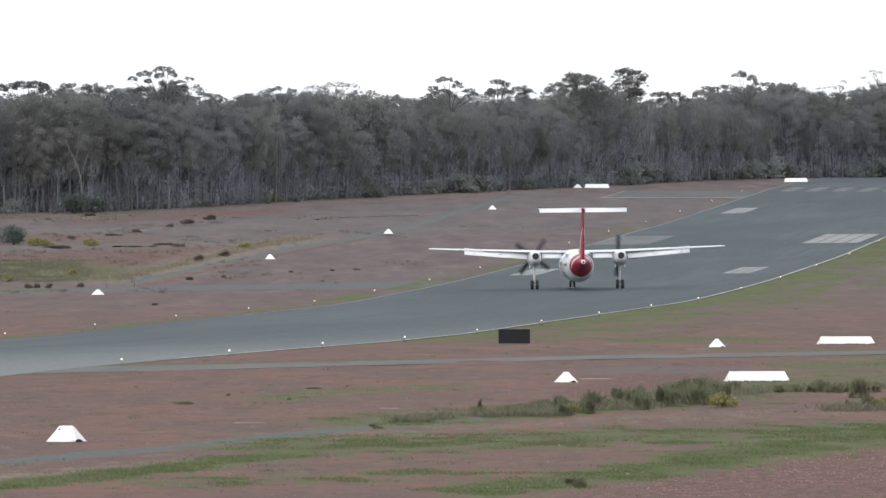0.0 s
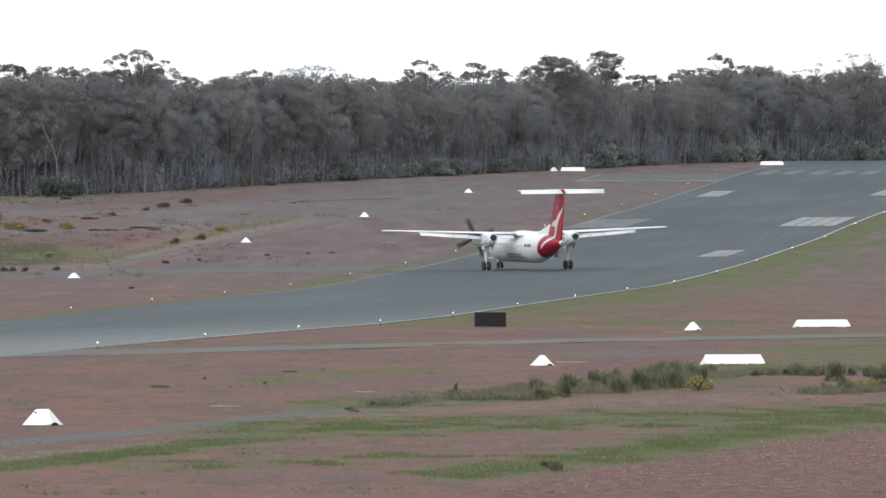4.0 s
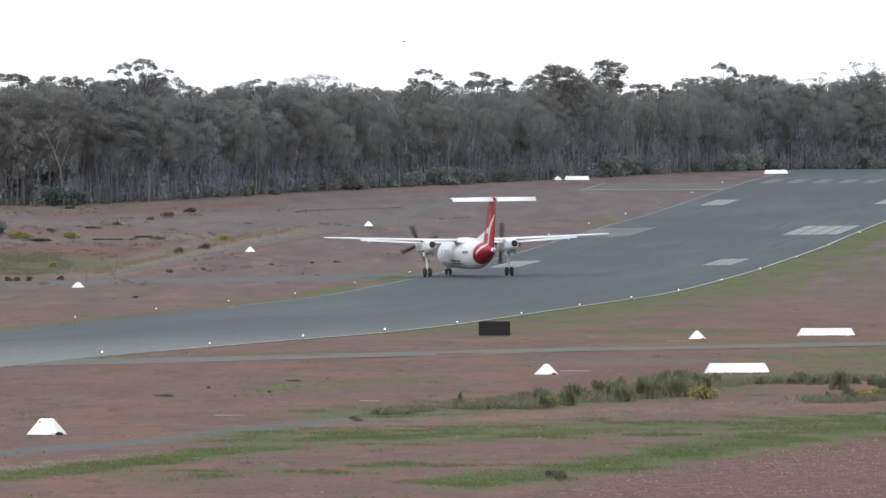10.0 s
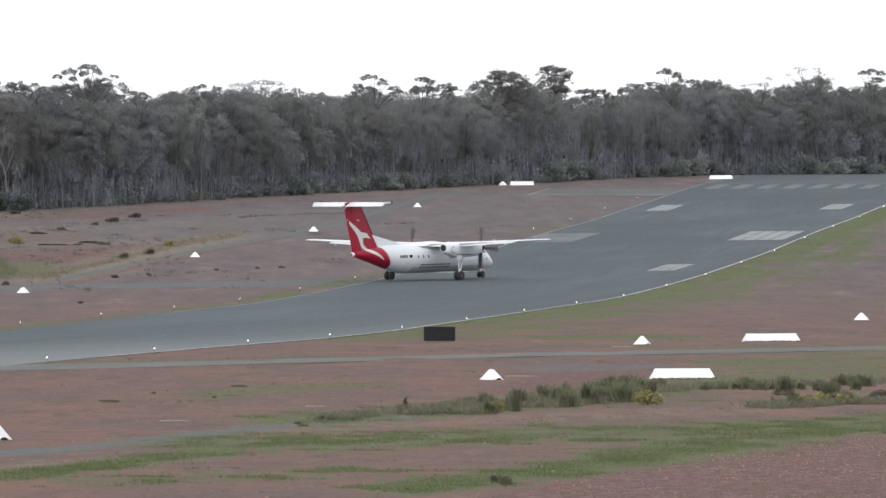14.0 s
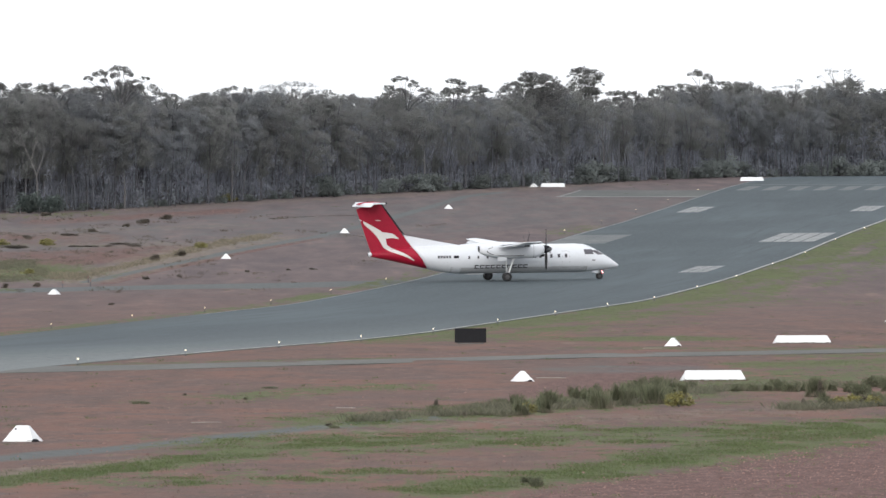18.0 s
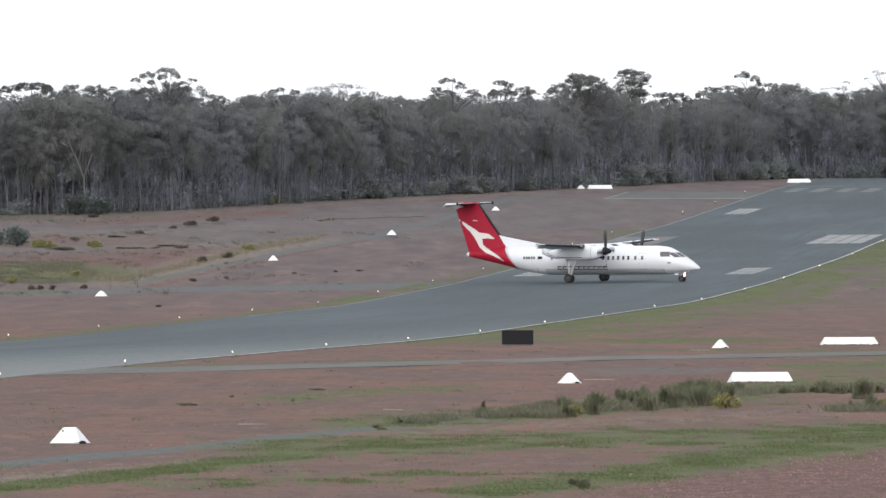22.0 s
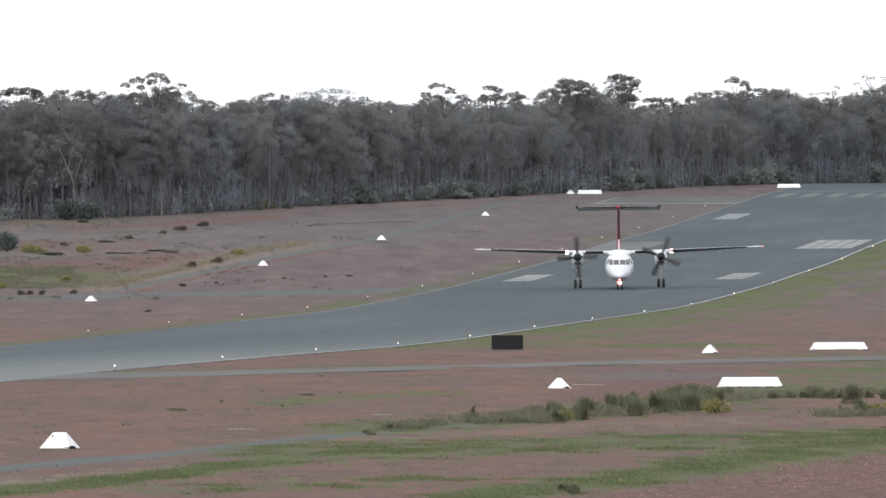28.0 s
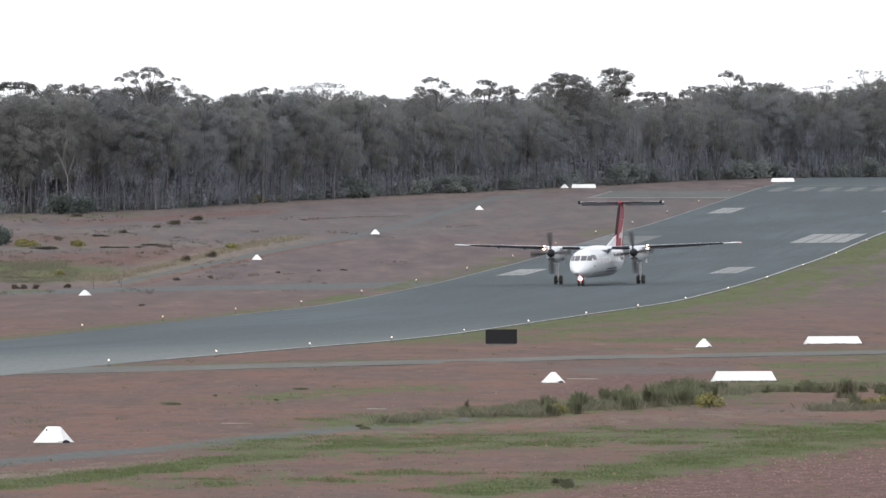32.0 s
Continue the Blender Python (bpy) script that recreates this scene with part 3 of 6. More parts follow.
def bank(x, y, length, rz, seed):
    """A low ragged ridge of soil and weeds along the foot of a marker."""
    rng = np.random.default_rng(seed)
    ob = new("soil_bank")
    rings = []
    for u in np.linspace(-length / 2, length / 2, 40):
        h, d = rng.uniform(0.01, 0.085), rng.uniform(0.10, 0.2)
        rings.append([(u, -d, -0.03), (u, -d * 0.3, h), (u, d * 0.4, h * 0.7), (u, d, -0.03)])
    part("soil", loft(bmesh.new(), rings), M_SOIL, ob)
    v, f = [], []
    for _ in range(160):
        u, a, h = rng.uniform(-length / 2, length / 2), rng.normal(0, 0.06), rng.uniform(0.05, 0.16)
        i = len(v)
        v += [(u - 0.012, -0.05, 0), (u + 0.012, -0.05, 0), (u + a, -0.08, h)]
        f.append((i, i + 1, i + 2))
    tagged(pymesh("weeds", v, f, M_SOFT, ob), kind="stuff")
    a = radians(rz)
    ob.matrix_basis = on_ground(x + 0.6 * math.sin(a), y - 0.6 * math.cos(a), rz)
    return tagged(ob, "low bank of red soil and weeds at a white marker", "soil bank", "soil banks")


bank(15.46, 718, 3.2, 11.0, 1)
bank(26.12, 945, 3.8, 13.0, 2)

board = new("guidance_sign")
part("panel", box(bmesh.new(), -1.02, 1.02, -0.12, 0.12, 0.06, 0.99, 0.02), M_BOARD, board, "black back of the sign box")
for x in (-0.75, 0.0, 0.75):
    part("leg", box(bmesh.new(), x - 0.04, x + 0.04, -0.04, 0.04, 0, 0.06), M_POST, board)
part("base_plate", box(bmesh.new(), -0.85, 0.85, -0.2, 0.2, -0.02, 0.03), M_POST, board)
board.matrix_basis = on_ground(4.62, 945, 0)
tagged(board, "black backed airfield guidance sign beside the runway", "airfield sign")

# flat white boards and short posts on the field
plank = new("ground_board")
part("board", box(bmesh.new(), -0.75, 0.75, -0.08, 0.08, 0.0, 0.035, 0.008), M_PLANK, plank)
part("peg", rod(bmesh.new(), (0.6, 0, -0.05), (0.6, 0, 0.07), 0.02), M_POST, plank)
tagged(plank, "narrow pale weathered board lying on the gravel", "ground board", "boards on the field")
for k, (x, y, s) in enumerate(((7.6, 729, 1.0), (-2.3, 626, 0.55), (-7.8, 588, 0.8), (15.7, 899, 0.9))):
    q = on_ground(x, y, 6 * k - 8) @ Matrix.Diagonal((s, 1, 1, 1))
    put(plank, k, q)
stake = new("marker_post")
part("stake", rod(bmesh.new(), (0, 0, -0.1), (0, 0, 0.75), 0.05, 0.04, 8), M_BARK, stake)
part("band", rod(bmesh.new(), (0, 0, 0.45), (0, 0, 0.72), 0.055, 0.055, 8), M_STONE, stake)
tagged(stake, "short weathered marker post beside a track", "marker post", "marker posts")
for k, (x, y) in enumerate(((-29.6, 1388), (-29.0, 1370), (-31.4, 1361))):
    put(stake, k, on_ground(x, y))

# ---------------------------------------------------------------- the forest beyond the field
def tube(pts, radii, n=6):
    """Vertices and faces of a bending tapered tube."""
    v, f = [], []
    for k, (p, r) in enumerate(zip(pts, radii)):
        d = (Vector(pts[min(k + 1, len(pts) - 1)]) - Vector(pts[max(k - 1, 0)])).normalized()
        a = d.orthogonal().normalized()
        b = d.cross(a)
        v += [tuple(Vector(p) + (a * math.cos(t) + b * math.sin(t)) * r) for t in [2 * math.pi * i / n for i in range(n)]]
    for k in range(len(pts) - 1):
        f += [(k * n + i, k * n + (i + 1) % n, (k + 1) * n + (i + 1) % n, (k + 1) * n + i) for i in range(n)]
    return v, f


def leaf_cloud(rng, pads, per, size, upright=0.6):
    """Many small leaf sprays: pads are (x, y, z, rx, rz); each spray is one bent quad."""
    v, f = [], []
    for x, y, z, rx, rz in pads:
        m = max(6, int(per * rx * rx))
        u = rng.normal(size=(m, 3))
        u /= np.linalg.norm(u, axis=1)[:, None]
        r = rng.uniform(0.35, 1.08, m) ** 0.6
        lump = 1 + 0.28 * np.sin(u[:, 0] * 5 + x) * np.cos(u[:, 1] * 4 + y)
        p = np.stack([x + u[:, 0] * r * rx * lump, y + u[:, 1] * r * rx * lump, z + u[:, 2] * r * rz * np.where(u[:, 2] < 0, 0.65, 1.0)], 1)
        a = rng.normal(size=(m, 3)) * [1, 1, upright]
        a /= np.linalg.norm(a, axis=1)[:, None]
        b = np.cross(a, rng.normal(size=(m, 3)))
        b /= np.linalg.norm(b, axis=1)[:, None]
        s = size * rng.uniform(0.6, 1.5, m)[:, None]
        if upright > 1:
            b *= 0.3
        for q in (p - a * s - b * s * 0.45, p + a * s - b * s * 0.35, p + a * s * 0.8 + b * s * 0.45, p - a * s * 0.9 + b * s * 0.4):
            v.append(q)
    n = [len(q) for q in v[::4]]
    verts, base = [], 0
    for i, m in enumerate(n):
        block = np.stack(v[4 * i:4 * i + 4], 1).reshape(-1, 3)
        verts.append(block)
        f += [(base + 4 * k, base + 4 * k + 1, base + 4 * k + 2, base + 4 * k + 3) for k in range(m)]
        base += 4 * m
    return np.concatenate(verts), f


def gum_tree(seed, style, fine=True):
    """A canopy eucalypt of design height 14 m: bending trunk, forking limbs, a deep crown of billowing leaf clumps."""
    rng = np.random.default_rng(seed)
    ob = new("gum_tree")
    fork = rng.uniform(4.2, 6.0)
    lean = rng.uniform(-0.9, 0.9, 2)
    base = [(0, 0, -0.3), (lean[0] * 0.15, lean[1] * 0.2, fork * 0.35), (lean[0] * 0.3, lean[1] * 0.3, fork * 0.7), (lean[0] * 0.6, lean[1] * 0.6, fork)]
    r0 = rng.uniform(0.11, 0.17)
    v, f = tube(base, [r0 * 1.3, r0, r0 * 0.92, r0 * 0.85])
    wide, low, count = {"dense": (2.3, 5.2, 24), "round": (2.7, 6.6, 24), "narrow": (1.6, 4.4, 22)}[style]
    pads, s = [], base[3]
    for k in range(count):
        u = (k + rng.uniform(0.1, 0.9)) / count                # from the crown's foot to its top
        girth = wide * (0.55 + 0.9 * u) * math.sqrt(max(0.04, 1 - (max(0, u - 0.45) / 0.58) ** 2)) * rng.uniform(0.55, 1.08)
        ang = 2.4 * k + rng.uniform(-0.5, 0.5)
        q = (lean[0] + girth * math.cos(ang), lean[1] + girth * math.sin(ang), low + (13.3 - low) * u + rng.uniform(-0.3, 0.3))
        w = rng.uniform(0.65, 1.15) * (1.1 - 0.3 * u)
        pads.append((*q, w, w * rng.uniform(0.6, 0.95)))
        for _ in range(3):
            t = w * rng.uniform(0.4, 0.65)
            pads.append((q[0] + rng.uniform(-1, 1) * w, q[1] + rng.uniform(-1, 1) * w, q[2] + rng.uniform(-0.75, 0.5) * w, t, t * rng.uniform(0.7, 1.2)))
        if k % 2 == 0:
            mid = (s[0] * 0.5 + q[0] * 0.5 + rng.uniform(-0.3, 0.3), s[1] * 0.5 + q[1] * 0.5, s[2] * 0.45 + q[2] * 0.55 - 0.3)
            x, y = tube([s, mid, q[:3]], [r0 * 0.5, r0 * 0.32, 0.03], 5)
            f += [tuple(i + len(v) for i in c) for c in y]
            v += x
    top = max(p[2] + p[4] for p in pads)
    pymesh("trunk", [(x, y, z * 14 / top if z > 0 else z) for x, y, z in v], f, M_BARK, ob, smooth=True)
    cv, cf = leaf_cloud(rng, pads, 560 if fine else 170, 0.053 if fine else 0.105)
    cv[:, 2] *= 14 / top
    pymesh("crown", cv, cf, M_LEAF2 if style == "round" else M_LEAF, ob)
    return tagged(ob, {"dense": "grey-green gum tree with a dense uneven crown", "narrow": "slender gum tree with a deep narrow crown",
                       "round": "gum tree with a rounded grey-green crown"}[style], "gum tree", "forest gum trees")


STYLES = ["dense", "round", "dense", "narrow", "round", "dense", "narrow"]
protos = [gum_tree(11 + k, s) for k, s in enumerate(STYLES)]
protos += [gum_tree(61 + k, s, False) for k, s in enumerate(("dense", "round", "dense"))]
used = [0] * len(protos)


def plant(kind, x, y, h, wide=1.0, rz=0.0):
    s = h / 14.0
    m = Matrix.Translation((x, y, height(x, y) - 0.05)) @ Matrix.Rotation(rz, 4, "Z") @ Matrix.Diagonal((s * wide, s * wide, s, 1))
    used[kind] += 1
    return put(protos[kind], used[kind] - 1, m)


def tall_gum(seed, style, lobes):
    """A gum that stands above the canopy: bare limbs that each end in a leafy dome, lobes of (across, height, radius, half depth)."""
    rng = np.random.default_rng(seed)
    ob = new("tall_gum_tree")
    mean_x, top = sum(q[0] for q in lobes) / len(lobes), max(q[1] for q in lobes)
    foot = min(q[1] for q in lobes)
    bend = rng.uniform(-0.5, 0.5)
    base = [(mean_x * 0.2, 0, -0.3), (mean_x * 0.2 + bend, 0.2, foot * 0.3), (mean_x * 0.5 - bend * 0.4, 0.1, foot * 0.6), (mean_x, 0, foot * 0.8)]
    v, f = tube(base, [0.26, 0.2, 0.17, 0.14])
    pads, s = [], base[3]
    for x, z, r, rz in lobes:
        r, rz = r * 1.2, rz * 1.15
        y = rng.uniform(-1.4, 1.4)
        q = (x, y, z - rz * 0.4)
        mid = (s[0] * 0.55 + x * 0.45 + rng.uniform(-0.2, 0.2), y * 0.5, s[2] * 0.4 + q[2] * 0.6 - 0.25)
        for pts, rad in (([s, mid, q], [0.075, 0.05, 0.02]), ([mid, (x * 0.7 + mid[0] * 0.3 - r * 0.3, y + 0.2, q[2] - 0.5), (x - r * 0.6, y + 0.3, q[2])], [0.045, 0.035, 0.015]),
                         ([mid, (x * 0.7 + mid[0] * 0.3 + r * 0.4, y - 0.2, q[2] - 0.4), (x + r * 0.6, y - 0.3, q[2])], [0.045, 0.035, 0.015])):
            a, b = tube(pts, rad, 5)
            f += [tuple(i + len(v) for i in c) for c in b]
            v += a
        pads.append((x, y, z + rz * 0.15, r * 0.72, rz * 0.7))
        for _ in range(13 if style != "open" else 6):      # leaf heads round the dome's rim, more above than below
            t = rng.uniform(0.22, 0.48) * max(rz * 1.2, r * 0.6)
            ang, d = rng.uniform(-0.7, 3.85), rng.uniform(0.5, 1.0)
            pads.append((x + r * d * math.cos(ang), y + rng.uniform(-0.7, 0.7) * r, z + rz * d * math.sin(ang), t * 1.15, t * 0.85))
    pymesh("trunk", v, f, M_PALE if style == "open" else M_BARK, ob, smooth=True)
    if style == "full":                            # a closed crown: fill under the domes
        pads += [(x * rng.uniform(0.5, 1.0), rng.uniform(-1.5, 1.5), z - rng.uniform(0.6, 3.5), r * 0.8, r * 0.6) for x, z, r, rz in lobes for _ in range(4)]
    cv, cf = leaf_cloud(rng, pads, {"full": 620, "umbrella": 700, "open": 230}[style], 0.057)
    pymesh("crown", cv, cf, M_LEAF2 if style == "open" else M_LEAF, ob)
    return tagged(ob, {"full": "tall gum tree with a heavy domed crown", "umbrella": "tall gum tree with leafy domes on bare limbs above the canopy",
                       "open": "tall thin gum tree with an open sparse crown"}[style], "gum tree", "emergent gum trees")


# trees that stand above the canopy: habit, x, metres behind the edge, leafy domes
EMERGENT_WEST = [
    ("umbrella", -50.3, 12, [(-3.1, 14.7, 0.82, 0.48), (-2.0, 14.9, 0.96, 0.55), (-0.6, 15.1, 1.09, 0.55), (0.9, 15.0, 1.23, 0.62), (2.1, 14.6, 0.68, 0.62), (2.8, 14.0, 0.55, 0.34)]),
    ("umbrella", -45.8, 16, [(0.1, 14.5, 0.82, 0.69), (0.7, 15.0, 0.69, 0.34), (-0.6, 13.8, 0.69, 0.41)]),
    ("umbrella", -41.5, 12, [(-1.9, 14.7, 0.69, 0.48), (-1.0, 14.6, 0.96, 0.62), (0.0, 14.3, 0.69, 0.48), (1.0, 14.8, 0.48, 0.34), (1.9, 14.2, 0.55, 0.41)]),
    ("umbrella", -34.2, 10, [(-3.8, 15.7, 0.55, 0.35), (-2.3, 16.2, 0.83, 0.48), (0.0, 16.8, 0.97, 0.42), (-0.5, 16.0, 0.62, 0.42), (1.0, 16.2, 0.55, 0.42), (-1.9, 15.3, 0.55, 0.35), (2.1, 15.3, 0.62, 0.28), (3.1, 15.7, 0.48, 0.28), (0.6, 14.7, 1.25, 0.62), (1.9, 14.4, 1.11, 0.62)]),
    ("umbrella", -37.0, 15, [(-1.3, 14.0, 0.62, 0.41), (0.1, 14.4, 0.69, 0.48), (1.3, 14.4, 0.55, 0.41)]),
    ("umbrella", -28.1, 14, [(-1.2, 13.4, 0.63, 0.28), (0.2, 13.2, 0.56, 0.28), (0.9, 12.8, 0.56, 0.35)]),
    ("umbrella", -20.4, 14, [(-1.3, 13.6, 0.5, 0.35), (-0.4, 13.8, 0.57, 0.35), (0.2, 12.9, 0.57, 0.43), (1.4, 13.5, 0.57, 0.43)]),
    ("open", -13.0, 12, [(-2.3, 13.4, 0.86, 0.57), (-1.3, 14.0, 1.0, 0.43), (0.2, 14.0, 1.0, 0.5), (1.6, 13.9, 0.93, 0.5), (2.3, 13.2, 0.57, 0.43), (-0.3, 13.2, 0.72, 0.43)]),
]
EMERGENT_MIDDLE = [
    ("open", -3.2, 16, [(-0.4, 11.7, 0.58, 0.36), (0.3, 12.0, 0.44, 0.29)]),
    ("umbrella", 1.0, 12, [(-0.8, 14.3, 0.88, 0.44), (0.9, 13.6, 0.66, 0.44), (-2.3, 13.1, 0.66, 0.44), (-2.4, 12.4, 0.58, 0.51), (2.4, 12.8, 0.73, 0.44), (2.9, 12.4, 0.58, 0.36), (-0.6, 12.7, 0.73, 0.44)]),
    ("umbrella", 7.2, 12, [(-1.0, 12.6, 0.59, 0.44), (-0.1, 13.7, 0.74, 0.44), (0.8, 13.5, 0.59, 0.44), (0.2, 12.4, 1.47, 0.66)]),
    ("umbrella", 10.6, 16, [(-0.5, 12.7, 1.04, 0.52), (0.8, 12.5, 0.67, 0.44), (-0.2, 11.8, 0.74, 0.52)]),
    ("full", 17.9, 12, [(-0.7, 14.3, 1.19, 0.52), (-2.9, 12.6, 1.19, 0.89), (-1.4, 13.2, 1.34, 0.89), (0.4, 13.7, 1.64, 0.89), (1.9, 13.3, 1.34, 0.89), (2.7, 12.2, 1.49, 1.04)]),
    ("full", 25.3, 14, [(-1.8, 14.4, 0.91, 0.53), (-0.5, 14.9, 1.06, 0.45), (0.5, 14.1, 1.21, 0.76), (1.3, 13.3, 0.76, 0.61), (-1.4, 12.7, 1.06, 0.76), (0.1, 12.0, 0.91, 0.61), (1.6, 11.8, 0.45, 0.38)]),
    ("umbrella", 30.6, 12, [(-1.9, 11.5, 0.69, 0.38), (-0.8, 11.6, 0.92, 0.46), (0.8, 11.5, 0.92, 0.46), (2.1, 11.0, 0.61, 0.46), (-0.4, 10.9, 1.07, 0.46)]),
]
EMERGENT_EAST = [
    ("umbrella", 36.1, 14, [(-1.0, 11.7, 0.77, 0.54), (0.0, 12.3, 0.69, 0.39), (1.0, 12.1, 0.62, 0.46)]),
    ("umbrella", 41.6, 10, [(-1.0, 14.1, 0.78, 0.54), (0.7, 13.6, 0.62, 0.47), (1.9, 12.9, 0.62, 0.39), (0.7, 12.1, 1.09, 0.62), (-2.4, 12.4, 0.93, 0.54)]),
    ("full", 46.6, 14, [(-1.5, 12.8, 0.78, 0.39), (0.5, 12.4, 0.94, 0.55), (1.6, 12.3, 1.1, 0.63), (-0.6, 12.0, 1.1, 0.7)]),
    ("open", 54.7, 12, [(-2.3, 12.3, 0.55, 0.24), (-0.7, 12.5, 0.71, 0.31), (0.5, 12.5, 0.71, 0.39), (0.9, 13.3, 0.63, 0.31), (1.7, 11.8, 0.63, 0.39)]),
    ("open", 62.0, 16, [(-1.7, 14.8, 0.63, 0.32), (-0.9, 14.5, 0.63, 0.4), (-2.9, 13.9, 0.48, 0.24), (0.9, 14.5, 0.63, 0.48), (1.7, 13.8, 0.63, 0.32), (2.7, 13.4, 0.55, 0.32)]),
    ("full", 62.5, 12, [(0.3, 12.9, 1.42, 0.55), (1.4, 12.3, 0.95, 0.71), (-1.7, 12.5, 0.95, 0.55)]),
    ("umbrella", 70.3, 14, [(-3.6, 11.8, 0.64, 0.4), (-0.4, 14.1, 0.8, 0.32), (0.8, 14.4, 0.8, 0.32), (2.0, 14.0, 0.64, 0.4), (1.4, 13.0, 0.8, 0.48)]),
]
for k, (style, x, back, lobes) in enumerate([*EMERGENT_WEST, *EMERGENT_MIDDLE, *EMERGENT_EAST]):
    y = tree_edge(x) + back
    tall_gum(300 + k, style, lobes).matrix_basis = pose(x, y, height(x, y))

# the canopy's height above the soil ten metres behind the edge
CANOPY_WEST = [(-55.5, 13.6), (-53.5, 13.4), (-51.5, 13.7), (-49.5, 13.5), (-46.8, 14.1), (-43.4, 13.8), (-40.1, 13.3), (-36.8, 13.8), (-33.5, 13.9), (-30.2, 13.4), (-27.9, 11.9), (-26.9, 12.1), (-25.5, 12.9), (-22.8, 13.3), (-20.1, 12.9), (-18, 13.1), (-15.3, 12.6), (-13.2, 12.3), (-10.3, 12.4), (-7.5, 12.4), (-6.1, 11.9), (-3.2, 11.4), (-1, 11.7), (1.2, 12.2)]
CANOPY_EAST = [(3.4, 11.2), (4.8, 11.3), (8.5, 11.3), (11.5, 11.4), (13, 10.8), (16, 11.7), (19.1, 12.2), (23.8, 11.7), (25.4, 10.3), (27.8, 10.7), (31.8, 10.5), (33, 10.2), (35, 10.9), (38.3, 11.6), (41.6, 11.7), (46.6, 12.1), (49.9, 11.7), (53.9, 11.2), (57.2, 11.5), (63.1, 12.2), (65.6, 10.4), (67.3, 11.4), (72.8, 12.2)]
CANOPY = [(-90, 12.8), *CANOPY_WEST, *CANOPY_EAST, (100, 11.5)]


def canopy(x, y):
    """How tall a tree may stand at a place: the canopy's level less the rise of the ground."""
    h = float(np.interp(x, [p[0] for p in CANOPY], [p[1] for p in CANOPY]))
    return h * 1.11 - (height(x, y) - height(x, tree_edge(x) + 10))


rnd = random.Random(5)
for row, back in enumerate((1, 6, 12, 19, 28, 38)):
    x = -76 + row * 1.3
    while x < 90:
        kind = rnd.choice((0, 1, 2, 3, 4, 5, 6)) if row < 4 else rnd.choice((7, 8, 9))
        px, py = x + rnd.uniform(-0.8, 0.8), tree_edge(x) + back + rnd.uniform(-2.5, 2.5)
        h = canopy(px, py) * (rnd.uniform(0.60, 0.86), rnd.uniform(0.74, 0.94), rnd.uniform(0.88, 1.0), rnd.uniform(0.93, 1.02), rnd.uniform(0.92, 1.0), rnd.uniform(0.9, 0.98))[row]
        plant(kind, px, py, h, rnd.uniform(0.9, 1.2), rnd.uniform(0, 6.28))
        x += rnd.uniform(2.2, 3.4)
# the depth of the forest, joined
rng = np.random.default_rng(3)
wv, wf, tv, tf = [], [], [], []
base = 0
for back in (48, 58, 70, 84, 100, 125):
    pads = []
    for x in np.arange(-110, 125, 3.4):
        px, py = x + rng.uniform(-1.5, 1.5), tree_edge(x) + back + rng.uniform(-5, 5)
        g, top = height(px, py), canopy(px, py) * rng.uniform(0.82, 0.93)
        a, b = tube([(px, py, g - 0.2), (px + rng.uniform(-0.4, 0.4), py, g + top * 0.8)], [0.17, 0.06], 5)
        tf += [tuple(i + len(tv) for i in q) for q in b]
        tv += a
        for _ in range(14 if back < 90 else 24):
            w = rng.uniform(1.0, 1.9)
            pads.append((px + rng.uniform(-2, 2), py + rng.uniform(-2, 2), g + top * rng.uniform(0.04, 0.93), w, w * 0.7))
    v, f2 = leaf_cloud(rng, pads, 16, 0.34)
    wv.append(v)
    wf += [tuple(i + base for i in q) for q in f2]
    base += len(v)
far_woods = pymesh("far_woods", np.concatenate(wv), wf, M_HAZE_SHRUB)
tagged(far_woods, "grey-green depth of the gum forest, paled for haze", "forest", kind="stuff")
# foliage added to fill dark trunk gaps, its colour paled for haze
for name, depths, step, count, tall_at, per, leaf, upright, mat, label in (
        ("undergrowth", (5, 11, 18, 26, 35, 44), 1.9, 2, lambda d: 0.9 + d * 0.12, 26, 0.2, 0.6, M_HAZE_SHRUB, "grey-green undergrowth between the gum trunks, paled for haze"),
        ("understorey", (0, 2, 5, 9, 14), 1.6, 6, lambda d: 5.6 + 0.5 * min(d, 6), 105, 0.115, 4.0, M_HAZE_TWIG, "grey twiggy understorey among the gum trunks, paled for haze")):
    uv, uf, base = [], [], 0
    for back in depths:
        pads = []
        for x in np.arange(-100, 110, step):
            px, py = x + rng.uniform(-1, 1), tree_edge(x) + back + rng.uniform(-2, 2)
            if px < -46 and rng.random() < 0.75:       # the wood stands open at its western end
                continue
            for _ in range(count):
                w = rng.uniform(0.5, 1.1)
                pads.append((px + rng.uniform(-1, 1), py, height(px, py) + rng.uniform(0.2, tall_at(back)), w, w * rng.uniform(1.0, 2.2)))
        v, f2 = leaf_cloud(rng, pads, per, leaf, upright)
        uv.append(v)
        uf += [tuple(i + base for i in q) for q in f2]
        base += len(v)
    tagged(pymesh(name, np.concatenate(uv), uf, mat), label, "undergrowth", kind="stuff")
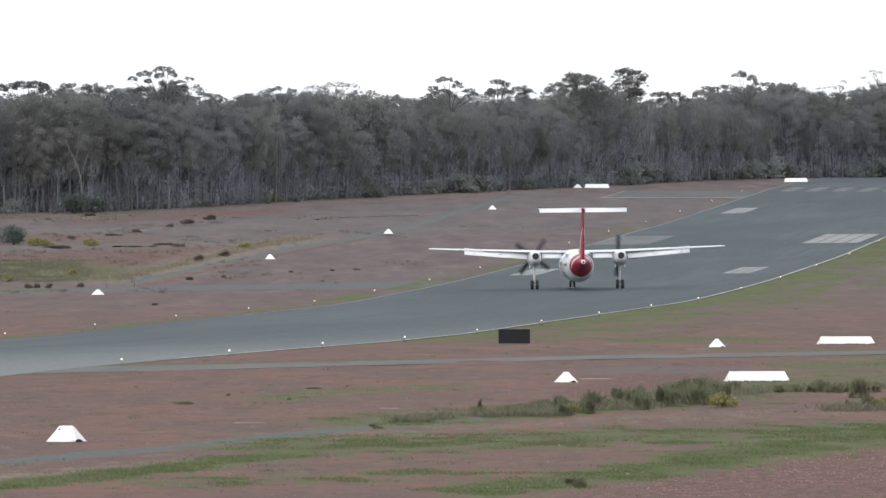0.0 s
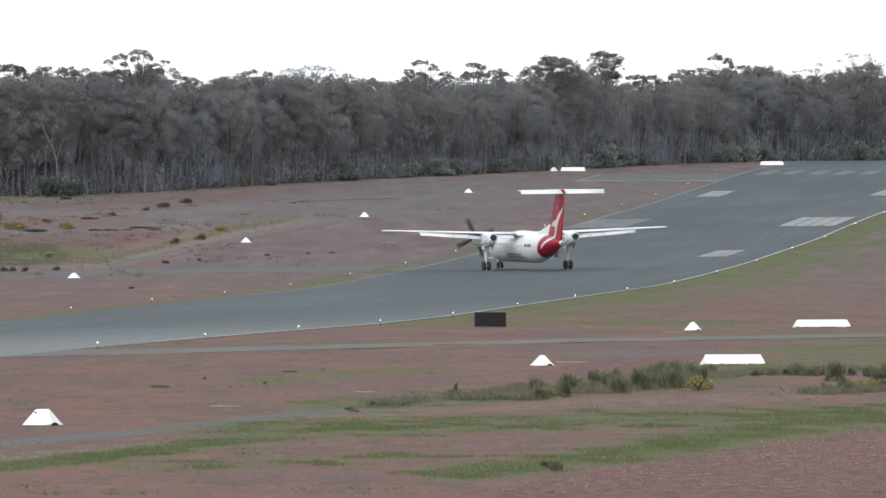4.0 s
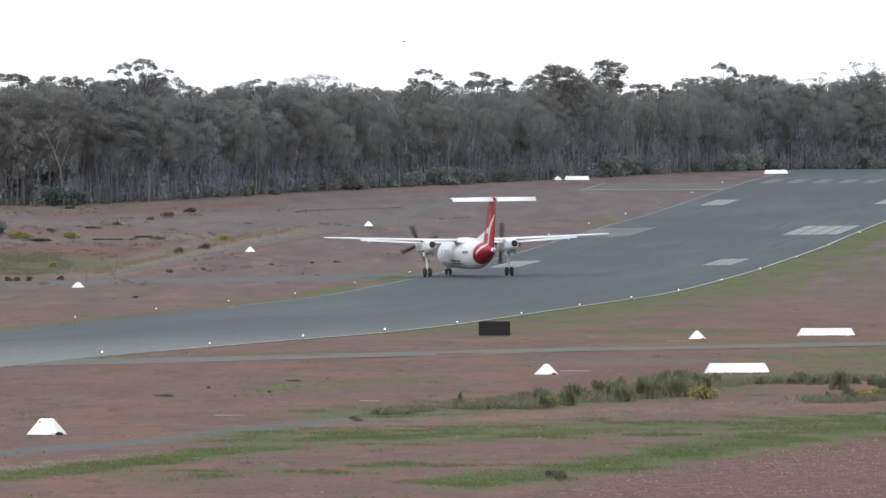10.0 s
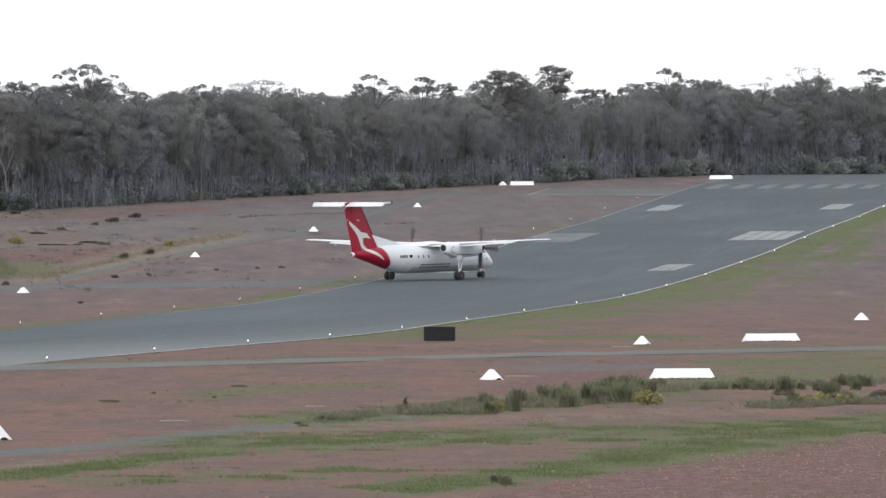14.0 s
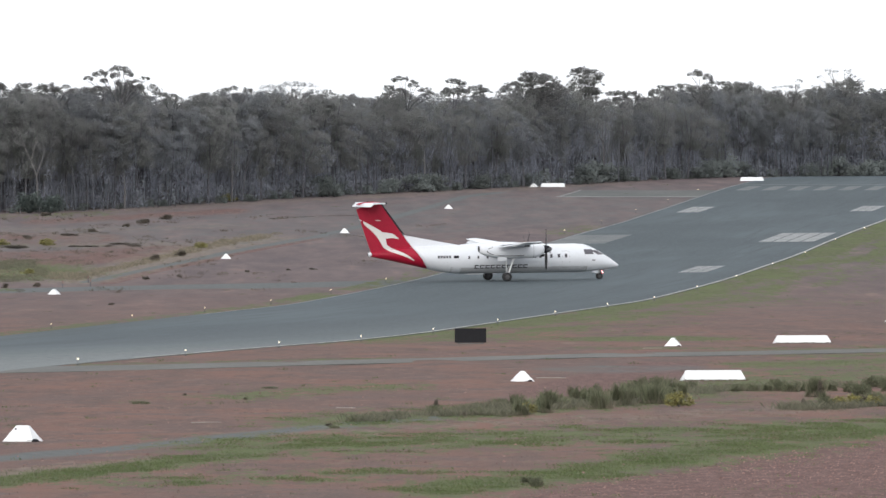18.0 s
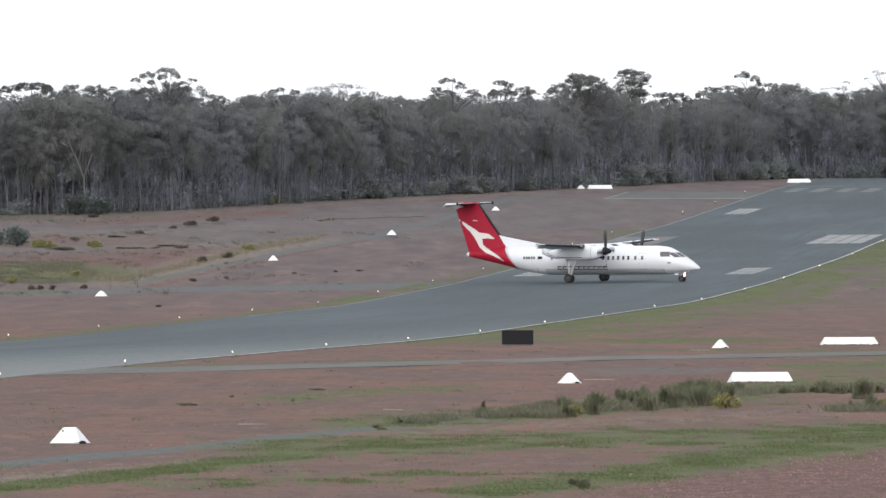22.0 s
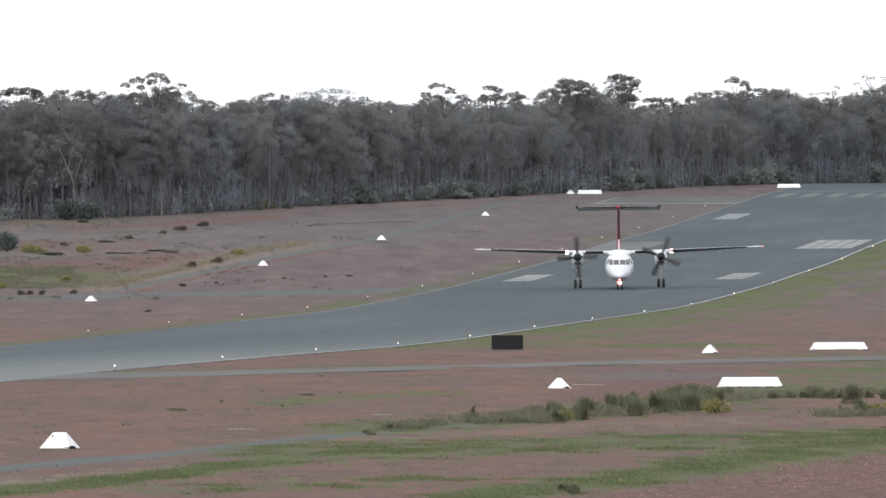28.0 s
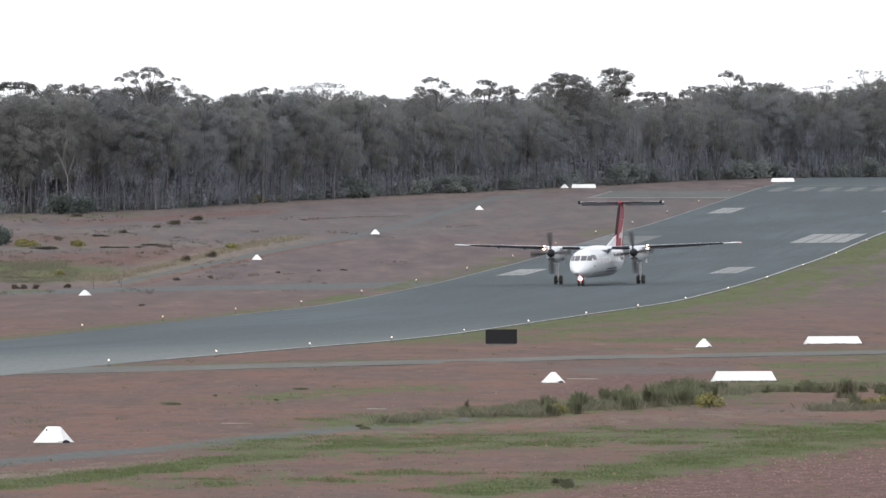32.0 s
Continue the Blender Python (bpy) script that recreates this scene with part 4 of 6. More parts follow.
for back in (0, 2, 4, 6, 9, 12, 16):               # thin stems along the edge
    for x in np.arange(-95, 105, 1.9):
        px, py = x + rng.uniform(-1.1, 1.1), tree_edge(x) + back + rng.uniform(-1, 1)
        g, top, q, r = height(px, py), rng.uniform(4.5, 8.5), rng.uniform(-0.5, 0.5), rng.uniform(0.045, 0.10)
        a, b = tube([(px, py, g - 0.2), (px + q * 0.3, py, g + top * 0.4), (px + q, py, g + top * 0.75), (px + q * 0.9, py, g + top)], [r, r * 0.85, r * 0.6, r * 0.3], 5)
        tf += [tuple(i + len(tv) for i in q2) for q2 in b]
        tv += a
far_trunks = pymesh("far_trunk_stand", tv, tf, M_STEM, smooth=True)
tagged(far_trunks, "thin grey stems crowded in the forest", "tree stems", kind="stuff")


def shrub(seed, mat, label, name="shrub"):
    rng = np.random.default_rng(seed)
    ob = new(name)
    pads = [(rng.uniform(-0.6, 0.6), rng.uniform(-0.6, 0.6), rng.uniform(0.25, 0.85), rng.uniform(0.3, 0.5), rng.uniform(0.22, 0.38)) for _ in range(13)]
    pads += [(rng.uniform(-0.7, 0.7), rng.uniform(-0.7, 0.7), 0.2, 0.4, 0.2) for _ in range(5)]
    v, f = [], []
    for k in range(5):
        p = pads[k]
        a, b = tube([(0, 0, -0.05), (p[0] * 0.5, p[1] * 0.5, p[2] * 0.5), p[:3]], [0.04, 0.03, 0.01], 5)
        f += [tuple(i + len(v) for i in q) for q in b]
        v += a
    pymesh("stem", v, f, M_BARK, ob)
    cv, cf = leaf_cloud(rng, pads, 420, 0.065)
    pymesh("foliage", cv, cf, mat, ob)
    return tagged(ob, label, "shrub")


shrubs = [shrub(40 + k, M_BUSH, "grey-green bushy shrub at the forest edge") for k in range(3)]
for s in shrubs:
    s["group"] = "forest edge shrubs"
k = 0
x = -72.0
while x < 84:
    bushy = x > -14 or x < -50
    h = rnd.uniform(1.4, 3.1) if bushy and rnd.random() < 0.6 else rnd.uniform(0.6, 1.2)
    y = tree_edge(x) + (rnd.uniform(-3, 4) if 13 < x < 24 else rnd.uniform(-6, 3))
    m = Matrix.Translation((x, y, height(x, y) - 0.05)) @ Matrix.Rotation(rnd.uniform(0, 6.28), 4, "Z") @ Matrix.Diagonal((h * rnd.uniform(0.75, 1.1), h * 0.9, h, 1))
    put(shrubs[k % 3], k // 3, m)
    k += 1
    x += rnd.uniform(1.2, 3.0) if bushy else rnd.uniform(1.8, 4.5)


def dead_gum(name, limbs, r, label):
    """A pale bare stem with forking limbs: lists of points (x, z)."""
    ob = new(name)
    for k, pts in enumerate(limbs):
        v, f = tube([(x, 0.15 * math.sin(3 * i + k), z) for i, (x, z) in enumerate(pts)], np.linspace(r if k == 0 else r * 0.6, 0.035, len(pts)), 6)
        pymesh("stem" if k == 0 else "limb", v, f, M_PALE, ob, smooth=True)
    return tagged(ob, label, "dead tree")


for name, x, limbs, r in (
        ("dead_tree", -43.6, [[(0, -0.2), (0.1, 2.5), (0, 4.4), (-0.7, 6.2), (-1.6, 8.2), (-2.0, 9.4)], [(0.0, 4.4), (0.5, 5.8), (1.0, 7.4)], [(-0.7, 6.2), (-0.2, 8.0), (0.1, 9.8)], [(-1.2, 7.3), (-2.2, 8.3), (-2.9, 8.8)]], 0.11),
        ("bare_trunk", -33.4, [[(0, -0.2), (0.05, 2.2), (-0.1, 4.6)]], 0.15),
        ("bare_trunk", -20.8, [[(0, -0.2), (0.1, 3.0), (0, 6.2)], [(0.05, 4.0), (0.5, 5.4)]], 0.12),
        ("bare_trunk", 3.2, [[(0, -0.2), (0.1, 3.2), (-0.05, 6.4)]], 0.12),
        ("bare_trunk", 27.2, [[(0, -0.2), (0.1, 3.5), (-0.1, 7.6)], [(0, 5.2), (-0.6, 6.6)]], 0.13),
        ("dead_tree", 33.2, [[(0, -0.2), (0, 3.0), (0.1, 4.6)], [(0.05, 3.4), (0.6, 5.2)], [(0.05, 3.6), (-0.5, 5.0)]], 0.13)):
    y = tree_edge(x) - 2.5
    dead_gum(name, limbs, r, "pale bare gum stem at the forest edge").matrix_basis = pose(x, y, height(x, y))

post = new("fence_post")
part("timber", rod(bmesh.new(), (0, 0, -0.1), (0, 0, 0.72), 0.045, 0.04, 7), M_BARK, post)
part("cap", rod(bmesh.new(), (0, 0, 0.72), (0, 0, 0.75), 0.04, 0.02, 7), M_BARK, post)
tagged(post, "weathered pale timber fence post at the forest edge", "fence post", "forest edge fence posts")
for k in range(16):
    x = -56 + k * 2.2 + rnd.uniform(-0.7, 0.7)
    y = tree_edge(x) - 9
    put(post, k, pose(x, y, height(x, y)))

# ---------------------------------------------------------------- tussocks, shrubs, grass and stones on the field
def blades(rng, spots, per, h, w, lean=0.45):
    """Grass blades as thin triangles round each spot (x, y, z, scale)."""
    v, f = [], []
    for x, y, z, s in spots:
        for _ in range(per):
            a, r = rng.uniform(0, 6.283), abs(rng.normal(0, 0.5)) * w * s
            bx, by = x + r * math.cos(a), y + r * math.sin(a)
            hh = h * s * rng.uniform(0.45, 1.1)
            tx, ty = rng.normal(0, lean) * hh, rng.normal(0, lean) * hh
            q = rng.uniform(0, 3.14)
            e = hh * rng.uniform(0.010, 0.024) + 0.004
            i = len(v)
            v += [(bx - e * math.cos(q), by - e * math.sin(q), z - 0.03), (bx + e * math.cos(q), by + e * math.sin(q), z - 0.03),
                  (bx + tx * 0.45 + e * 0.6, by + ty * 0.45, z + hh * 0.62), (bx + tx, by + ty, z + hh)]
            f += [(i, i + 1, i + 2), (i, i + 2, i + 3)]
    return v, f


def tussock(seed, mat, label, name="tussock"):
    rng = np.random.default_rng(seed)
    ob = new(name)
    v, f = blades(rng, [(rng.normal(0, 0.42), rng.normal(0, 0.42), 0, rng.uniform(0.3, 1.15)) for _ in range(26)], 46, 1.0, 0.45, 0.3)
    pymesh("foliage", v, f, mat, ob)
    v, f = blades(rng, [(rng.normal(0, 0.6), rng.normal(0, 0.6), 0, rng.uniform(0.4, 1.0)) for _ in range(22)], 14, 0.4, 0.7, 0.6)
    tagged(pymesh("dry_thatch", v, f, M_STRAW, ob), kind="stuff")
    return tagged(ob, label, "tussock", "tall tussocks by the markers")


green = [tussock(70 + k, M_DEEP, "dark green rush tussock on red gravel") for k in range(4)]
# clumps: x, y, height, spread, tussocks in it
CLUMPS_BY_MARKERS = [(4.4, 623, 0.5, 0.1, 1), (4.9, 614, 0.75, 0.3, 3), (5.9, 616, 0.8, 0.3, 3), (6.7, 646, 0.5, 0.3, 2), (8.5, 629, 0.95, 0.35, 4), (8.3, 653, 0.6, 0.3, 2), (9.9, 642, 0.9, 0.3, 3), (10.8, 645, 0.95, 0.5, 8),
          (11.6, 650, 1.0, 0.5, 8), (12.3, 656, 0.9, 0.4, 3), (14.3, 688, 0.38, 0.4, 2), (15.9, 676, 0.42, 0.3, 2), (16.7, 676, 0.45, 0.3, 2), (18.3, 684, 0.55, 0.5, 4), (18.8, 663, 0.95, 0.1, 1),
          (20.3, 672, 0.6, 0.6, 3), (21.6, 676, 0.55, 0.6, 2), (23.2, 690, 0.65, 0.6, 3)]
CLUMPS_APART = [(18.3, 625, 0.5, 0.3, 2), (21.0, 634, 0.7, 0.4, 2), (1.5, 617, 0.55, 0.1, 1), (-1.7, 586, 0.28, 0.1, 1), (-2.9, 578, 0.24, 0.2, 1),
          (-6.3, 694, 0.16, 0.1, 1), (-11.4, 646, 0.12, 0.2, 1), (4.3, 465, 0.24, 0.3, 3)]
rnd = random.Random(21)
k = 0
for x, y, h, spread, count in CLUMPS_BY_MARKERS + CLUMPS_APART:
    for c in range(count):
        px, py = x + rnd.gauss(0, spread), y + rnd.gauss(0, 5)
        w = rnd.uniform(0.22, 0.48)
        m = on_ground(px, py, 90 * rnd.random()) @ Matrix.Diagonal((w, w, h * rnd.uniform(0.65, 1.05), 1))
        put(green[k % 4], k // 4, m)
        k += 1

yellow = shrub(90, M_YELLOW, "low shrub with yellow flowers on the field", "flowering_shrub")
YELLOWS = [(12.1, 629, 0.8), (18.9, 628, 0.55), (20.3, 629, 0.6), (19.6, 632, 0.6), (-43.7, 1567, 1.15), (-42.6, 1568, 0.9), (-37.8, 1567, 1.0), (-36.4, 1429, 0.75), (-41.7, 1396, 0.7), (-21.1, 1554, 0.9), (-21.2, 1815, 1.2), (-10.3, 1848, 1.0), (5.3, 612, 0.55)]
for k, (x, y, s) in enumerate(YELLOWS):
    m = on_ground(x, y, 70 * k) @ Matrix.Diagonal((s * 0.9, s * 0.9, s * 0.8, 1))
    put(yellow, k, m)
yellow["group"] = "flowering shrubs"


def scatter(thing, spots, group):
    for k, (x, y, h, w) in enumerate(spots):
        m = on_ground(x, y, 40 * k) @ Matrix.Diagonal((w * 0.9, w * 0.9, h * 0.85, 1))
        put(thing, k, m)
    thing["group"] = group


scatter(shrub(95, M_DUSK, "dark green shrub standing in the field", "field_shrub"), [(-46.3, 1573, 2.7, 1.7), (-48.6, 1577, 1.9, 1.3), (-44.4, 1750, 3.0, 2.2), (-41.8, 1752, 2.6, 1.9)], "field shrubs")
for s in [o for o in scene.objects if o.name.startswith("field_shrub")]:
    s["group"] = "field shrubs"
TALL_HEATH = [(-29.7, 1691, 0.75, 1.0), (-27.4, 1713, 0.8, 0.75), (-31.3, 1671, 0.5, 0.5), (-34.5, 1639, 0.55, 0.7), (-40.9, 1604, 0.5, 0.7), (-40.7, 1554, 0.5, 1.1), (-38.7, 1361, 0.6, 0.4), (-37.9, 1361, 0.6, 0.4)]
LOW_HEATH = [(-36.8, 1361, 0.6, 0.42), (-25.1, 1497, 0.9, 0.6), (-22.8, 1519, 0.8, 0.6), (-34.0, 1367, 0.55, 0.4), (-24.4, 1404, 0.4, 0.5), (-21.3, 1415, 0.3, 0.35), (-29.7, 1573, 0.3, 1.7), (-36.6, 1619, 0.35, 1.0),
         (-42.0, 1735, 0.5, 0.9), (-25.0, 1265, 0.25, 0.4), (-9.8, 665, 0.15, 0.12), (20.6, 632, 0.55, 0.5), (22.4, 640, 0.6, 0.6), (-15.0, 1440, 0.25, 0.35), (-11.0, 1448, 0.25, 0.3), (-8.6, 1452, 0.25, 0.4)]
HEATH_MATS = [(-34.5, 1562, 0.22, 1.0), (-33.0, 1562, 0.2, 1.1), (-31.2, 1563, 0.2, 0.8), (-28.4, 1564, 0.26, 1.0), (-41.8, 1558, 0.3, 1.0), (-40.6, 1558, 0.34, 0.9), (-12.0, 1725, 0.09, 0.9), (-10.2, 1728, 0.07, 1.1), (-8.0, 1732, 0.09, 1.0), (-5.6, 1735, 0.07, 1.2), (-3.3, 1738, 0.07, 0.9), (-14.9, 1716, 0.14, 0.7)]
scatter(shrub(97, M_HEATH, "low brownish heath bush on the field", "heath_bush"), TALL_HEATH + LOW_HEATH + HEATH_MATS, "heath bushes")


BUSHES = [(10.4, 643, 1.05, 0.62), (11.2, 648, 1.1, 0.66), (12.1, 652, 1.05, 0.62), (11.7, 640, 0.8, 0.5), (8.5, 632, 1.05, 0.42), (8.1, 636, 0.7, 0.4), (5.9, 616, 0.7, 0.34), (5.1, 615, 0.6, 0.32),
          (18.5, 676, 0.55, 0.45), (20.8, 672, 0.6, 0.55), (22.4, 690, 0.65, 0.6), (15.6, 676, 0.45, 0.35), (3.2, 606, 0.4, 0.4), (7.1, 628, 0.5, 0.4)]
scatter(shrub(98, M_DEEP, "dense olive green bush beside the markers", "field_bush"), BUSHES, "bushes by the markers")
WEEDS = [(1.55, 612, 0.72, 0.16), (-2.8, 580, 0.12, 0.22), (-0.6, 590, 0.14, 0.12), (18.9, 655, 1.0, 0.16), (17.4, 628, 0.45, 0.14), (20.2, 630, 0.5, 0.4), (-6.9, 652, 0.10, 0.14), (2.7, 604, 0.22, 0.14)]
scatter(shrub(99, M_HEATH, "thin brown weed standing on red gravel", "dry_weed"), WEEDS, "dry weeds")


def paved(x, y):
    w = left_of(x, y)
    return 1.2 < w < 32.3 or abs(y - np.interp(x, [p[0] for p in taxi_line], [p[1] for p in taxi_line])) < 19


rng = np.random.default_rng(8)
short, dry, tall, rough = [], [], [], []
ROUGH_BAND = [(9, 1.0, [(3.5, 612), (6.4, 628), (10.3, 646), (14.6, 682), (18.6, 690), (24, 700)]), (6, 1.0, [(17, 622), (20, 630), (25, 636)]), (6, 0.9, [(-2, 594), (2.7, 609)])]
for k in range(125000):
    y = 430 + 1500 * rng.random() ** 1.7 if k < 60000 else rng.uniform(432, 640)
    x = rng.uniform(-0.0335, 0.0375) * y
    if paved(x, y):
        continue
    g, s = max(band(x, y, GRASS_BANDS), verge(x, y) * 0.8 if left_of(x, y) < 31 else 0), band(x, y, STRAW_BANDS)
    n = noise.noise((x * 0.5, y * 0.11, 3)) * 0.5 + 0.5
    tufty = n * 1.5 + (noise.noise((x * 1.9, y * 0.33, 5)) * 0.5 + 0.5) * 0.9
    z = height(x, y)
    if k < 90000 and band(x, y, ROUGH_BAND) + n * 0.7 > 1.2:
        rough.append((x, y, z, rng.uniform(0.4, 1.3)))
    if g + tufty > 2.18:
        short.append((x, y, z, rng.uniform(0.6, 1.3)))
    elif k > 60000:
        continue
    elif s + n > 1.1:
        dry.append((x, y, z, rng.uniform(0.6, 1.4)))
    elif rng.random() < 0.022 * (1.6 if n > 0.6 else 0.6):
        (tall if rng.random() < 0.5 else dry).append((x, y, z, rng.uniform(0.7, 1.6)))
clumps = []
for _ in range(620):                               # grass clumps along the diagonal track and the field's edge
    u = rng.random()
    x = -33 + 19 * u + rng.normal(0, 0.7) * (1.6 - u) - (14 * rng.random() if rng.random() < 0.25 else 0)
    y = float(np.interp(x, (-48, -31, -25.4, -19.4, -14), (1450, 1404, 1490, 1566, 1606))) + rng.normal(12, 9)
    clumps.append((x, y, height(x, y), rng.uniform(0.3, 1.2)))
meadow = []
for _ in range(1500):                              # rough grass on the green at the western side
    x, y = rng.uniform(-52, -34.5), rng.uniform(1392, 1500)
    if noise.noise((x * 0.22, y * 0.03, 4)) > 0.03 * (x + 40) - 0.15:
        meadow.append((x, y, height(x, y), rng.uniform(0.3, 1.2)))
field = []
for _ in range(2600):                              # sparse weeds over the far field
    x, y = rng.uniform(-60, 5), rng.uniform(1330, 1740)
    if left_of(x, y) > 37 and noise.noise((x * 0.13, y * 0.02, 9)) > 0.02 + 0.012 * (x + 35):
        field.append((x, y, height(x, y), rng.uniform(0.3, 1.0) ** 2 * 1.3))
for name, spots, per, h, w, mat, label in (("field_weeds", field, 26, 0.30, 0.9, M_HEATH, "sparse brownish weeds over the far field"), ("meadow_grass", meadow, 30, 0.26, 1.1, M_SOFT, "rough grey-green grass on the green"), ("track_grass", clumps, 40, 0.28, 1.0, M_STRAW, "clumps of pale grass along a gravel track"), ("short_grass", short, 9, 0.06, 0.9, M_TUFT, "short green grass in strips across the field"),
                                           ("rough_grass", rough, 22, 0.30, 0.8, M_SOFT, "rough grey-green grass between the tussocks"),
                                           ("dry_grass", dry, 12, 0.06, 0.6, M_STRAW, "dry straw-coloured grass on the field"),
                                           ("grass_tuft_scatter", tall, 24, 0.09, 0.6, M_TUFT, "scattered small green weeds on red gravel")):
    v, f = blades(rng, spots, per, h, w)
    tagged(pymesh(name, v, f, mat), label, "grass", kind="stuff")

# loose stones, most of them on the gravel rise
sv, sf = [], []
for _ in range(26000):
    y = rng.uniform(440, 700)
    x = rng.uniform(-0.034, 0.0375) * y
    on_gravel = x > 2.9 + (y - 449) * 0.145
    if not on_gravel and rng.random() > 0.12:
        continue
    s = rng.uniform(0.016, 0.046) * (1.7 if rng.random() < 0.06 else 1)
    z, i = height(x, y), len(sv)
    j = rng.uniform(0.6, 1.3, 6)
    sv += [(x + s * j[0], y, z), (x, y + s * j[1], z), (x - s * j[2], y, z), (x, y - s * j[3], z), (x + s * 0.2, y, z + s * j[4]), (x, y, z - s)]
    sf += [(i, i + 1, i + 4), (i + 1, i + 2, i + 4), (i + 2, i + 3, i + 4), (i + 3, i, i + 4)]
tagged(pymesh("loose_stones", sv, sf, M_STONE), "loose reddish stones on the gravel rise", "stones", kind="stuff")

weight = new("weight_stone")
part("stone", loft(bmesh.new(), [[(r * math.cos(a) * 1.5, r * math.sin(a), z) for a in np.linspace(0, 2 * math.pi, 8)[:-1]] for z, r in ((-0.02, 0.09), (0.04, 0.10), (0.09, 0.06), (0.105, 0.02))]), M_BOARD, weight)
part("strap", box(bmesh.new(), -0.30, 0.02, -0.012, 0.012, 0.03, 0.05, 0.004), M_POST, weight, "thin dark strap")
tagged(weight, "dark stone weighing down a white marker", "weight stone", "marker weights")
for k, (x, y, s) in enumerate(((-13.62, 545.2, 1.0), (6.42, 715.3, 0.9), (17.6, 917.4, 0.8))):
    put(weight, k, on_ground(x, y, 12 * k) @ Matrix.Diagonal((s, s, s, 1)))

# ---------------------------------------------------------------- the aircraft: x forward from the main wheels, y to its left, z up
aircraft = new("turboprop_airliner")
tagged(aircraft, "white high-wing twin turboprop airliner with a red tail", "aircraft")
# fuselage stations: x, underside z, top z, half width
STATIONS = [(11.92, 1.28, 1.32, 0.02), (11.75, 1.14, 1.46, 0.20), (11.4, 1.03, 1.72, 0.44), (10.9, 0.95, 2.06, 0.70), (10.2, 0.86, 2.52, 0.97), (9.4, 0.78, 2.98, 1.17),
            (8.6, 0.72, 3.33, 1.29), (7.6, 0.70, 3.43, 1.345), (-4.2, 0.70, 3.43, 1.345), (-6.0, 0.98, 3.42, 1.26), (-8.0, 1.47, 3.38, 1.03), (-10.0, 1.93, 3.22, 0.70),
            (-11.6, 2.28, 3.0, 0.36), (-12.35, 2.44, 2.86, 0.19)]
_sx = [s[0] for s in STATIONS][::-1]


def _at(x, k):
    """A smooth value along the fuselage."""
    return float(np.interp(x, _sx, [s[k] for s in STATIONS][::-1]))


def fus_at(x):
    d = 0.18
    return [(_at(x - d, k) + 2 * _at(x, k) + _at(x + d, k)) / 4 if x < 11.6 else _at(x, k) for k in (1, 2, 3)]


def fus(x, a, out=0.0):
    """The point of the skin at x and angle a (0 at the left side, 90 degrees on top)."""
    lo, hi, w = fus_at(x)
    return Vector((x, (w + out) * math.cos(a), (lo + hi) / 2 + ((hi - lo) / 2 + out) * math.sin(a)))


def red_edge(z):
    return -6.95 - 0.717 * (z - 1.24)


def fus_ring(x, shear, n=36):
    pts = []
    for i in range(n):
        a = 2 * math.pi * i / n
        xx = x
        for _ in range(3):
            xx = x + shear * (red_edge(fus(xx, a).z) - red_edge(2.2))
        pts.append(fus(xx, a))
    return pts


xr = red_edge(2.2)
front = [fus_ring(x, 0) for x in np.concatenate([[11.92, 11.85, 11.75, 11.6], np.arange(11.4, 7.4, -0.33), np.arange(7.3, -4.0, -1.4), [-4.2]])]
front += [fus_ring(x, k) for x, k in zip(np.linspace(-4.8, xr, 8), np.linspace(0.1, 1, 8))]
part("fuselage", loft(bmesh.new(), front), M_WHITE, aircraft, "glossy white fuselage", True)
back = [fus_ring(x, k) for x, k in zip(np.linspace(xr, -12.35, 14), np.linspace(1, 0, 14))]
tail_cone = part("tail_cone", loft(bmesh.new(), back), M_RED, aircraft, "red tail cone", True)
part("tail_cap", loft(bmesh.new(), [[(x, r * math.cos(a), 2.65 + r * math.sin(a)) for a in np.linspace(0, 2 * math.pi, 13)[:-1]] for x, r in ((-12.3, 0.22), (-12.5, 0.2), (-12.62, 0.12))]), M_WHITE, aircraft, "white end cap", True)
part("tail_outlet", rod(bmesh.new(), (-12.6, 0, 2.65), (-12.66, 0, 2.65), 0.09), M_DARK, aircraft)


def skin(name, x0, x1, z0, z1, side, mat, parent, out=0.012, label="", nx=3, slant=0.0):
    """A thin plate lying on the fuselage side between two heights."""
    bm = bmesh.new()

    def ang(x, z):
        lo, hi, w = fus_at(x)
        return math.asin(max(-1, min(1, (z - (lo + hi) / 2) / ((hi - lo) / 2))))

    grid = []
    for z in np.linspace(z0, z1, 4):
        row = []
        for x in np.linspace(x0, x1, nx + 1):
            xx = x + slant * (z - z0)
            a = ang(xx, z)
            p = fus(xx, a, out)
            row.append(bm.verts.new((p.x, p.y * side, p.z)))
        grid.append(row)
    for r0, r1 in zip(grid, grid[1:]):
        for i in range(nx):
            q = (r0[i], r0[i + 1], r1[i + 1], r1[i])
            bm.faces.new(q if side < 0 else q[::-1])
    return part(name, bm, mat, parent, label)


